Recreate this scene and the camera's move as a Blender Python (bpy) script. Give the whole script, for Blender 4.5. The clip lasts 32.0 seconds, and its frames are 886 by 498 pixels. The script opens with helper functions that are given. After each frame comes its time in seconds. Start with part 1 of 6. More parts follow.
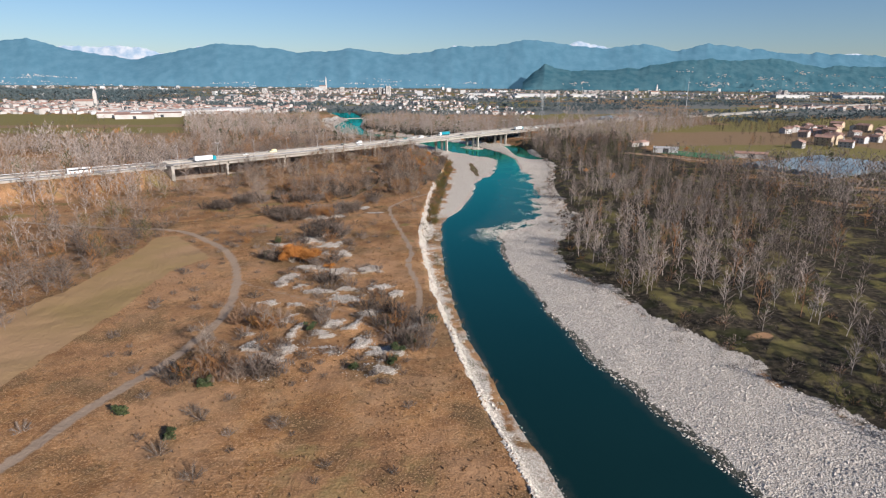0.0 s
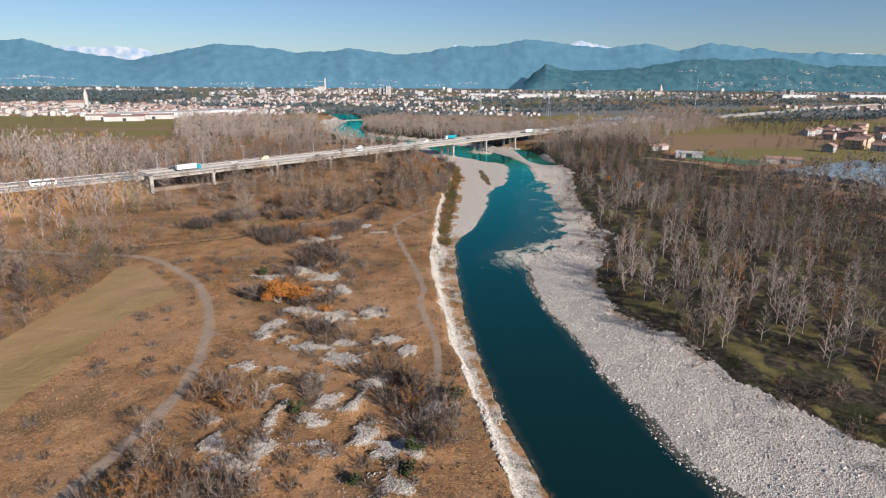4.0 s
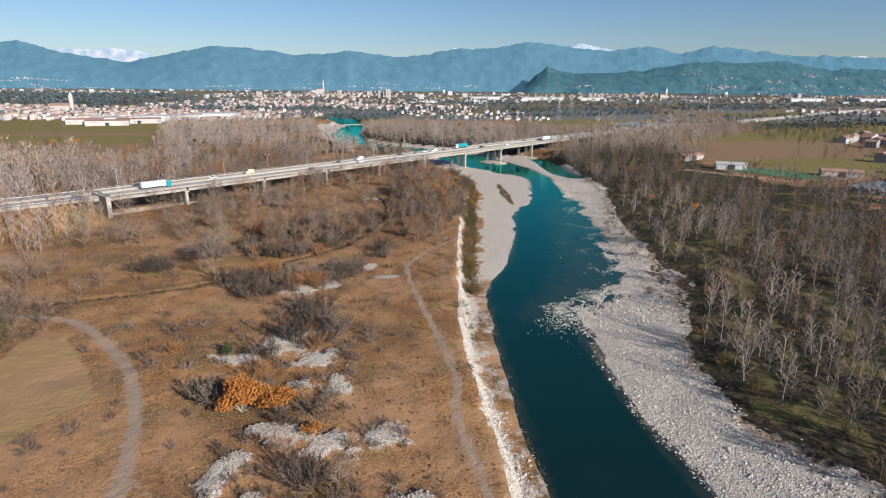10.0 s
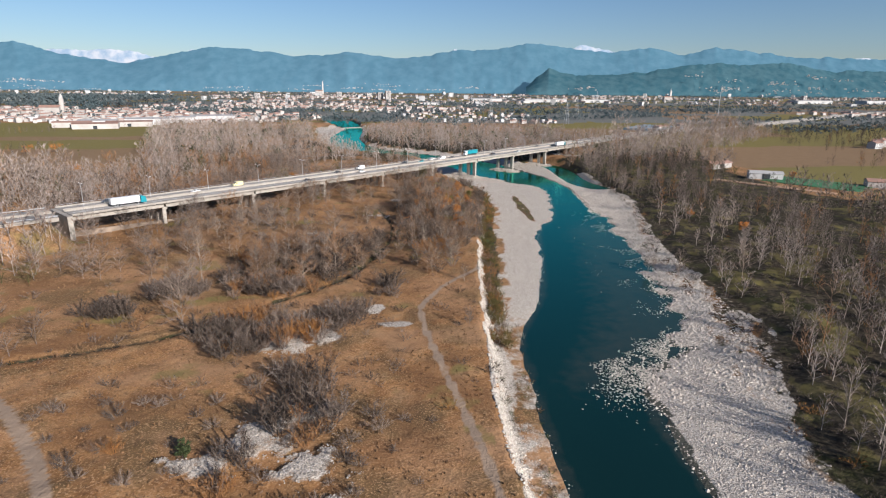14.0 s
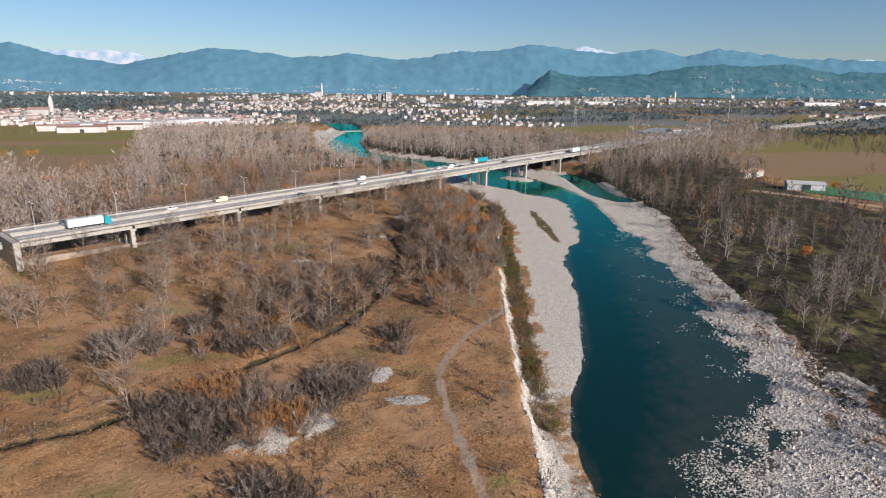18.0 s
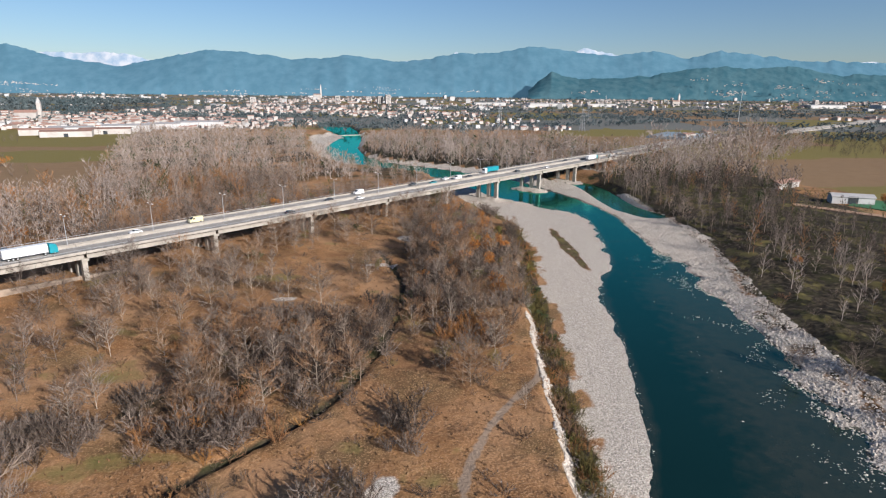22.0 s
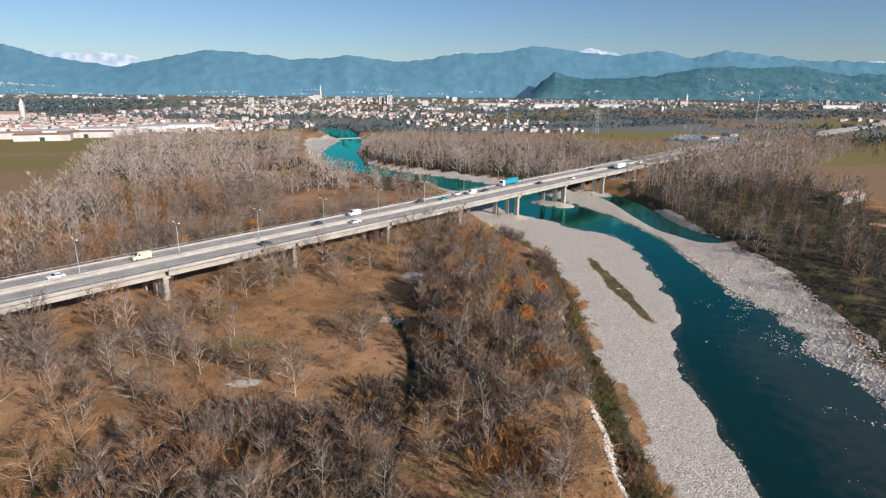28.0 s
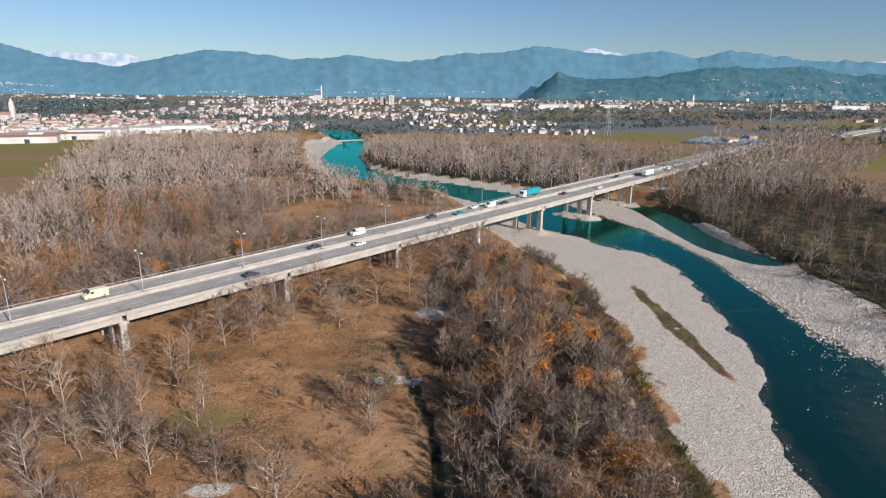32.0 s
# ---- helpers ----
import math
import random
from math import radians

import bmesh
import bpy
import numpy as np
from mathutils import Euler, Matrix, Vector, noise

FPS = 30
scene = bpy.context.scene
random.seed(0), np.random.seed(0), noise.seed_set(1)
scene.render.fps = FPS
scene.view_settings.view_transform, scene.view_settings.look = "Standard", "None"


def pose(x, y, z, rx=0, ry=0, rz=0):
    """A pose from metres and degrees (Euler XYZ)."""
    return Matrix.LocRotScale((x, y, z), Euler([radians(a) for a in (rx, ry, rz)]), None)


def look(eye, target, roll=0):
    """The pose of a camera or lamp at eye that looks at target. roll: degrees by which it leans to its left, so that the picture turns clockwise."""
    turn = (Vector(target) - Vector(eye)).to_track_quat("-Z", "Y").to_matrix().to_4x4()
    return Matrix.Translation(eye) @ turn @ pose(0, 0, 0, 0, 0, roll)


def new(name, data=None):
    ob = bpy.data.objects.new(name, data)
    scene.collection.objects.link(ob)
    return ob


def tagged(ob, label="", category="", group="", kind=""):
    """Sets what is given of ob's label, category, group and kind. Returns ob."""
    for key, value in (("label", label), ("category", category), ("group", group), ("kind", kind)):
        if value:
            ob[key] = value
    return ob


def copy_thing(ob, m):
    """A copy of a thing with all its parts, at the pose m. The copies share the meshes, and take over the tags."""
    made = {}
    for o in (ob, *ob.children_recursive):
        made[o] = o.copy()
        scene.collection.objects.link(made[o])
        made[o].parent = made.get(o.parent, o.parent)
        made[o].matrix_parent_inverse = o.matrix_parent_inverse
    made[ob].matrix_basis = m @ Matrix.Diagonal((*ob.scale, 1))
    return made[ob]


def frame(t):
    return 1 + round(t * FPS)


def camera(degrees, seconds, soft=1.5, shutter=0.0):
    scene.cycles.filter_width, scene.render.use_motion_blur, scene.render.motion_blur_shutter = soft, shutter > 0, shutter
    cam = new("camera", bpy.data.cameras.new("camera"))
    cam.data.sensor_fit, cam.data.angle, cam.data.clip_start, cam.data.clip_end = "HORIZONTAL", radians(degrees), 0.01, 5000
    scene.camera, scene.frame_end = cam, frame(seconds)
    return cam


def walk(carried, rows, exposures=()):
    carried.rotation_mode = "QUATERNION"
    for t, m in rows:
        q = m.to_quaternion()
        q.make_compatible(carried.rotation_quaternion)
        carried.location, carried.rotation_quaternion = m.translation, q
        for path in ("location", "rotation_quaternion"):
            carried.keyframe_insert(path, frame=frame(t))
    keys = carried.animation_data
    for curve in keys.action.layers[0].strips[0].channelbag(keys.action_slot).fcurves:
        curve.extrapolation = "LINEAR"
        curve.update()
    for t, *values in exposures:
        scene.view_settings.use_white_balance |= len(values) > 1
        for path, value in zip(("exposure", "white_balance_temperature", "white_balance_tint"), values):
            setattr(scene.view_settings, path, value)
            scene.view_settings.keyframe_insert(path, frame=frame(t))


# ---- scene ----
cam = camera(74.69, 32.0, 1.2)
walk(cam, [
    (0, look((0.00, 0.00, 66.00), (9.09, 191.71, 9.74), 0.48)),
    (2, look((-2.11, 20.54, 65.82), (7.01, 212.25, 9.55), 0.42)),
    (4, look((-4.24, 41.04, 65.55), (4.94, 232.76, 9.35), 0.39)),
    (6, look((-6.41, 61.46, 65.15), (2.88, 253.23, 9.14), 0.40)),
    (8, look((-8.74, 81.90, 64.70), (0.73, 273.76, 9.02), 0.44)),
    (10, look((-11.27, 102.38, 64.32), (-1.54, 294.35, 9.05), 0.48)),
    (12, look((-13.76, 122.62, 64.15), (-3.84, 314.67, 9.21), 0.51)),
    (14, look((-15.98, 142.37, 64.22), (-6.04, 334.46, 9.44), 0.54)),
    (16, look((-17.97, 162.01, 64.36), (-8.02, 354.15, 9.72), 0.55)),
    (18, look((-19.80, 181.95, 64.35), (-9.72, 374.16, 10.00), 0.56)),
    (20, look((-21.29, 201.92, 64.27), (-11.06, 394.23, 10.29), 0.57)),
    (22, look((-22.27, 221.56, 64.18), (-12.01, 413.96, 10.51), 0.58)),
    (24, look((-22.96, 240.61, 63.98), (-12.78, 433.06, 10.49), 0.58)),
    (26, look((-23.70, 258.95, 63.57), (-13.66, 451.41, 10.10), 0.54)),
    (28, look((-24.91, 276.99, 63.11), (-15.04, 469.44, 9.60), 0.51)),
    (30, look((-26.91, 295.15, 62.77), (-17.18, 487.62, 9.27), 0.52)),
    (32, look((-29.38, 313.43, 62.52), (-19.78, 505.92, 9.07), 0.55)),
], exposures=[(0, 0.79, 6000, 11), (32, 0.79, 6000, 11)])

# ---- world and sun ----
SUN_EL, SUN_DIR = 23.0, Vector((0.66, -0.75, 0.0)).normalized()
world = bpy.data.worlds.new("sky")
scene.world = world
world.use_nodes = True
wn = world.node_tree
wn.nodes.clear()
sky = wn.nodes.new("ShaderNodeTexSky")
sky.sky_type = "NISHITA"
sky.sun_disc = False
sky.sun_elevation = radians(SUN_EL)
sky.sun_rotation = math.atan2(SUN_DIR.x, SUN_DIR.y)
sky.altitude = 200
sky.air_density, sky.dust_density, sky.ozone_density = 1.0, 0.3, 5.0
bg = wn.nodes.new("ShaderNodeBackground")
bg.inputs["Strength"].default_value = 0.054
wo = wn.nodes.new("ShaderNodeOutputWorld")
cast = wn.nodes.new("ShaderNodeMix")
cast.data_type, cast.blend_type = "RGBA", "MULTIPLY"
cast.inputs[0].default_value = 1.0
cast.inputs[7].default_value = (1.07, 1.0, 0.97, 1.0)
wn.links.new(sky.outputs[0], cast.inputs[6])
wn.links.new(cast.outputs[2], bg.inputs["Color"])
wn.links.new(bg.outputs[0], wo.inputs["Surface"])
sun_data = bpy.data.lights.new("sun", "SUN")
sun_data.energy = 5.0
sun_data.angle = radians(0.6)
sun_data.color = (1.0, 0.9, 0.78)
sun = new("sun", sun_data)
el = radians(SUN_EL)
sun.matrix_world = look(Vector((0, 0, 300)), Vector((0, 0, 300)) - Vector((SUN_DIR.x * math.cos(el), SUN_DIR.y * math.cos(el), math.sin(el))))


# ---- materials ----
def material(name, rough=0.8, metal=0.0, spec=0.3):
    m = bpy.data.materials.new(name)
    m.use_nodes = True
    b = m.node_tree.nodes["Principled BSDF"]
    b.inputs["Roughness"].default_value = rough
    b.inputs["Metallic"].default_value = metal
    b.inputs["Specular IOR Level"].default_value = spec
    return m, m.node_tree, b


def node(nt, kind, **inputs):
    n = nt.nodes.new(kind)
    for key, value in inputs.items():
        n.inputs[key].default_value = value
    return n


def coords(nt):
    return nt.nodes.new("ShaderNodeNewGeometry").outputs["Position"]


def noise_node(nt, at, scale, detail=4.0, rough=0.55):
    n = node(nt, "ShaderNodeTexNoise", Scale=scale, Detail=detail, Roughness=rough)
    nt.links.new(at, n.inputs["Vector"])
    return n.outputs["Fac"]


def ramp(nt, fac, stops):
    n = nt.nodes.new("ShaderNodeValToRGB")
    cr = n.color_ramp
    while len(cr.elements) < len(stops):
        cr.elements.new(0.5)
    for e, (at, col) in zip(cr.elements, stops):
        e.position, e.color = at, (*col, 1.0)
    nt.links.new(fac, n.inputs["Fac"])
    return n.outputs["Color"]


def mix(nt, fac, a, b):
    n = nt.nodes.new("ShaderNodeMix")
    n.data_type = "RGBA"
    for value, socket in ((fac, n.inputs[0]), (a, n.inputs[6]), (b, n.inputs[7])):
        if isinstance(value, (int, float)):
            socket.default_value = value
        elif isinstance(value, tuple):
            socket.default_value = (*value, 1.0)
        else:
            nt.links.new(value, socket)
    return n.outputs[2]


def calc(nt, op, a, b=0.0, clamp=False):
    n = nt.nodes.new("ShaderNodeMath")
    n.operation, n.use_clamp = op, clamp
    for i, v in enumerate((a, b)):
        if isinstance(v, (int, float)):
            n.inputs[i].default_value = v
        else:
            nt.links.new(v, n.inputs[i])
    return n.outputs[0]


def attr(nt, name):
    n = nt.nodes.new("ShaderNodeAttribute")
    n.attribute_name = name
    return n.outputs["Fac"]


def bump(nt, b, height, strength, distance):
    n = node(nt, "ShaderNodeBump", Strength=strength, Distance=distance)
    nt.links.new(height, n.inputs["Height"])
    nt.links.new(n.outputs["Normal"], b.inputs["Normal"])


def edge(nt, weight, breakup, sharp=5.0):
    """A zone's weight, its edge broken up by noise."""
    v = calc(nt, "ADD", weight, calc(nt, "MULTIPLY", calc(nt, "SUBTRACT", breakup, 0.5), 0.9))
    return calc(nt, "ADD", calc(nt, "MULTIPLY", calc(nt, "SUBTRACT", v, 0.5), sharp), 0.5, True)


def ground_material():
    m, nt, b = material("ground_soil_grass_gravel", 0.95, 0.0, 0.1)
    at = coords(nt)
    big, mid, fine, tiny = (noise_node(nt, at, s, d) for s, d in ((0.02, 4), (0.12, 5), (0.6, 5), (2.5, 3)))
    dry = ramp(nt, mid, [(0.3, (0.12, 0.058, 0.024)), (0.43, (0.235, 0.116, 0.048)), (0.56, (0.31, 0.163, 0.068)), (0.72, (0.36, 0.222, 0.115))])
    dry = mix(nt, ramp(nt, big, [(0.42, (0, 0, 0)), (0.6, (0.6, 0.6, 0.6))]), dry, (0.315, 0.176, 0.092))
    dry = mix(nt, ramp(nt, noise_node(nt, at, 0.055, 6, 0.65), [(0.48, (0, 0, 0)), (0.6, (0.8, 0.8, 0.8))]), dry, (0.115, 0.078, 0.038))
    dry = mix(nt, ramp(nt, fine, [(0.34, (0.55, 0.55, 0.55)), (0.48, (0, 0, 0))]), dry, (0.0795, 0.047, 0.0289))
    dry = mix(nt, ramp(nt, tiny, [(0.36, (0.4, 0.4, 0.4)), (0.48, (0, 0, 0))]), dry, (0.1, 0.066, 0.036))
    dry = mix(nt, ramp(nt, tiny, [(0.53, (0, 0, 0)), (0.64, (0.7, 0.7, 0.7))]), dry, (0.42, 0.262, 0.145))
    broad = noise_node(nt, at, 0.033, 6, 0.62)
    dry = mix(nt, ramp(nt, broad, [(0.5, (0, 0, 0)), (0.62, (0.7, 0.7, 0.7))]), dry, (0.355, 0.208, 0.113))
    dry = mix(nt, ramp(nt, broad, [(0.36, (0.6, 0.6, 0.6)), (0.47, (0, 0, 0))]), dry, (0.17, 0.088, 0.042))
    green = mix(nt, fine, (0.215, 0.172, 0.062), (0.13, 0.116, 0.042))
    meadow = mix(nt, ramp(nt, big, [(0.35, (0, 0, 0)), (0.6, (1, 1, 1))]), (0.35, 0.217, 0.125), (0.262, 0.18, 0.08))
    soil = mix(nt, mid, (0.25, 0.167, 0.095), (0.18, 0.118, 0.068))
    track = mix(nt, fine, (0.33, 0.25, 0.185), (0.24, 0.172, 0.12))
    # leaf litter and moss, with the trees' shade put into the dark tones
    shaded_litter = ramp(nt, fine, [(0.32, (0.02, 0.016, 0.012)), (0.5, (0.046, 0.038, 0.026)), (0.68, (0.1, 0.078, 0.05))])
    shaded_litter = mix(nt, ramp(nt, mid, [(0.5, (0, 0, 0)), (0.66, (0.8, 0.8, 0.8))]), shaded_litter, (0.045, 0.047, 0.017))
    vor = node(nt, "ShaderNodeTexVoronoi", Scale=3.4)
    nt.links.new(at, vor.inputs["Vector"])
    cell = nt.nodes.new("ShaderNodeSeparateColor")
    nt.links.new(vor.outputs["Color"], cell.inputs[0])
    stone = ramp(nt, cell.outputs[0], [(0.0, (0.31, 0.274, 0.235)), (0.35, (0.47, 0.418, 0.36)), (0.8, (0.575, 0.518, 0.452)), (1.0, (0.66, 0.605, 0.54))])
    stone = mix(nt, ramp(nt, vor.outputs["Distance"], [(0.45, (0, 0, 0)), (0.78, (0.8, 0.8, 0.8))]), stone, (0.175, 0.153, 0.13))
    stone = mix(nt, ramp(nt, mid, [(0.45, (0, 0, 0)), (0.7, (0.45, 0.45, 0.45))]), stone, (0.4, 0.355, 0.3))
    # far plain: haze is put into its greyed, cooler colour
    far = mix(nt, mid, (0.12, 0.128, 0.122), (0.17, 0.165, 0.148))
    wet = mix(nt, fine, (0.042, 0.0462, 0.0378), (0.101, 0.0966, 0.0798))
    col = dry
    for name, colour in (("shaded_litter", shaded_litter), ("distance", far), ("meadow", meadow), ("green", green), ("soil", soil), ("track", track), ("stone", stone), ("wet", wet)):
        col = mix(nt, edge(nt, attr(nt, name), mid if name in ("shaded_litter", "green", "meadow") else fine, 3.0), col, colour)
    nt.links.new(col, b.inputs["Base Color"])
    cobble = calc(nt, "MULTIPLY", calc(nt, "SUBTRACT", 0.8, vor.outputs["Distance"]), attr(nt, "stone"))
    bump(nt, b, calc(nt, "ADD", calc(nt, "ADD", fine, calc(nt, "MULTIPLY", tiny, 0.6)), calc(nt, "MULTIPLY", cobble, 0.6)), 0.9, 0.3)
    return m


def plain(name, colour, other=None, scale=0.5, rough=0.8, metal=0.0, spec=0.3, random_tint=0.0, relief=0.0):
    """Two tones mixed by noise, with a second, finer grain; a shift of tone from object to object."""
    m, nt, b = material(name, rough, metal, spec)
    at = coords(nt)
    other = other or tuple(c * 0.75 for c in colour)
    f = noise_node(nt, at, scale)
    col = mix(nt, ramp(nt, f, [(0.35, (0, 0, 0)), (0.65, (1, 1, 1))]), colour, other)
    col = mix(nt, ramp(nt, noise_node(nt, at, scale * 7), [(0.45, (0, 0, 0)), (0.8, (0.5, 0.5, 0.5))]), col, tuple(c * 0.6 for c in colour))
    if random_tint:
        oi = nt.nodes.new("ShaderNodeObjectInfo")
        hs = node(nt, "ShaderNodeHueSaturation", Saturation=1.0)
        nt.links.new(calc(nt, "ADD", calc(nt, "MULTIPLY", oi.outputs["Random"], random_tint), 1 - random_tint / 2), hs.inputs["Value"])
        nt.links.new(col, hs.inputs["Color"])
        col = hs.outputs["Color"]
    nt.links.new(col, b.inputs["Base Color"])
    if relief:
        bump(nt, b, noise_node(nt, at, scale * 5), 0.6, relief)
    return m


def twig_material(name, stops, rough=0.9):
    """Bark and twigs: the tone goes with each tree's own tint."""
    m, nt, b = material(name, rough, 0.0, 0.15)
    col = ramp(nt, attr(nt, "tint"), stops)
    col = mix(nt, ramp(nt, noise_node(nt, coords(nt), 0.5), [(0.45, (0, 0, 0)), (0.7, (0.5, 0.5, 0.5))]), col, (0.06, 0.045, 0.035))
    nt.links.new(col, b.inputs["Base Color"])
    return m


def object_twig(name, light, dark):
    m, nt, b = material(name, 0.9, 0.0, 0.15)
    oi = nt.nodes.new("ShaderNodeObjectInfo")
    col = mix(nt, oi.outputs["Random"], light, dark)
    col = mix(nt, ramp(nt, noise_node(nt, coords(nt), 0.9), [(0.4, (0, 0, 0)), (0.7, (0.5, 0.5, 0.5))]), col, tuple(c * 0.3 for c in dark))
    nt.links.new(col, b.inputs["Base Color"])
    return m


def water_material():
    """Dark clear water whose gloss carries the sky at flat angles."""
    m, nt, b = material("river_water", 0.5, 0.0, 0.0)
    at = coords(nt)
    f = noise_node(nt, at, 0.03)
    deep = mix(nt, f, (0.0035, 0.0125, 0.0115), (0.006, 0.019, 0.017))
    shallow = mix(nt, noise_node(nt, at, 0.5), (0.012, 0.02, 0.019), (0.036, 0.036, 0.027))
    col = mix(nt, edge(nt, attr(nt, "shallow"), noise_node(nt, at, 0.25), 2.0), deep, shallow)
    nt.links.new(col, b.inputs["Base Color"])
    ripple = calc(nt, "MULTIPLY", noise_node(nt, at, 1.3, 3), calc(nt, "ADD", 0.35, calc(nt, "MULTIPLY", attr(nt, "riffle"), 2.2)))
    bump(nt, b, ripple, 0.25, 0.12)
    gloss = node(nt, "ShaderNodeBsdfGlossy", Color=(0.16, 1.0, 0.79, 1.0), Roughness=0.07)
    fres = node(nt, "ShaderNodeFresnel", IOR=1.58)
    nt.links.new(b.inputs["Normal"].links[0].from_socket, gloss.inputs["Normal"])
    ms = nt.nodes.new("ShaderNodeMixShader")
    nt.links.new(fres.outputs[0], ms.inputs[0])
    nt.links.new(b.outputs[0], ms.inputs[1])
    nt.links.new(gloss.outputs[0], ms.inputs[2])
    nt.links.new(ms.outputs[0], nt.nodes["Material Output"].inputs["Surface"])
    return m


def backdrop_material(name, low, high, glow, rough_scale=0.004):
    """Distant slopes: kilometres of hazy air are put into their colour and glow."""
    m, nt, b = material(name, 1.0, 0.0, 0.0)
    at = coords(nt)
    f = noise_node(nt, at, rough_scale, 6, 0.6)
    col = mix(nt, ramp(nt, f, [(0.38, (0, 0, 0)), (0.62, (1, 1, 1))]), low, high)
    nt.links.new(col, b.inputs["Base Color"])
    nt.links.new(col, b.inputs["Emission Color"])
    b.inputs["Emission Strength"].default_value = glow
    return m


M = {
    "ground": ground_material(),
    "water": water_material(),
    "stones": plain("river_stone", (0.56, 0.5, 0.44), (0.3, 0.265, 0.23), 1.6, 0.9),
    "concrete": plain("weathered_concrete", (0.36, 0.33, 0.29), (0.27, 0.245, 0.215), 0.25, 0.85, relief=0.03),
    "asphalt": plain("old_asphalt", (0.34, 0.315, 0.285), (0.26, 0.243, 0.222), 0.12, 0.9),
    "old_wall": plain("stained_tan_concrete", (0.3, 0.235, 0.18), (0.2, 0.155, 0.12), 0.3, 0.9, relief=0.03),
    "paint": plain("road_paint", (0.7, 0.7, 0.68), (0.5, 0.5, 0.48), 1.0, 0.7),
    "steel": plain("galvanised_steel", (0.5, 0.51, 0.52), (0.38, 0.39, 0.4), 0.8, 0.45, 0.7),
    "twigs": twig_material("bare_twigs", [(0.0, (0.045, 0.034, 0.026)), (0.3, (0.155, 0.122, 0.103)), (0.55, (0.29, 0.238, 0.207)), (0.77, (0.42, 0.36, 0.322)), (0.86, (0.2, 0.125, 0.078)), (0.93, (0.26, 0.13, 0.055)), (1.0, (0.055, 0.06, 0.022))]),
    "warm_twigs": twig_material("brown_twigs", [(0.0, (0.02, 0.016, 0.013)), (0.3, (0.105, 0.079, 0.063)), (0.55, (0.185, 0.145, 0.12)), (0.77, (0.275, 0.224, 0.19)), (0.86, (0.185, 0.1, 0.052)), (0.93, (0.29, 0.13, 0.038)), (1.0, (0.085, 0.08, 0.026))]),
    # woods beyond the bridge: haze is put into these paler, greyer tones
    "hazy_twigs": twig_material("hazed_grey_rose_twigs", [(0.0, (0.06, 0.052, 0.048)), (0.3, (0.19, 0.152, 0.13)), (0.55, (0.298, 0.246, 0.213)), (0.77, (0.38, 0.322, 0.285)), (0.86, (0.25, 0.175, 0.13)), (0.93, (0.31, 0.18, 0.1)), (1.0, (0.11, 0.115, 0.065))]),
    "heap": plain("grey_white_pebble", (0.39, 0.35, 0.305), (0.275, 0.243, 0.21), 1.2, 0.95),
    "bark": object_twig("grey_bark", (0.395, 0.328, 0.265), (0.244, 0.189, 0.147)),
    "crown": object_twig("bare_crown_twigs", (0.23, 0.178, 0.146), (0.09, 0.066, 0.051)),
    "warm_crown": object_twig("rusty_crown_twigs", (0.31, 0.17, 0.085), (0.13, 0.08, 0.05)),
    "shrub": object_twig("shrub_twigs", (0.22, 0.168, 0.135), (0.085, 0.066, 0.054)),
    "rust": plain("rust_leaves", (0.4, 0.17, 0.035), (0.27, 0.095, 0.022), 0.6, 0.8, random_tint=0.3),
    "green": plain("evergreen_leaves", (0.0504, 0.063, 0.021), (0.0294, 0.042, 0.0151), 0.6, 0.75, random_tint=0.5),
    "yellow": plain("yellow_green_leaves", (0.168, 0.134, 0.0294), (0.109, 0.101, 0.0252), 0.6, 0.8, random_tint=0.4),
    "tuft": plain("dry_grass", (0.22, 0.125, 0.062), (0.14, 0.08, 0.04), 0.12, 0.95),
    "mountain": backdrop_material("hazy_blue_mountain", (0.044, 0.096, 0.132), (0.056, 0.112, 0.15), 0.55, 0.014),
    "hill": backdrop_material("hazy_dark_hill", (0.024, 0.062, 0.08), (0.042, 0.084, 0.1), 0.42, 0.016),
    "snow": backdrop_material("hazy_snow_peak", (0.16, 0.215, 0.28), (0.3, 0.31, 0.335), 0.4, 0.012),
}


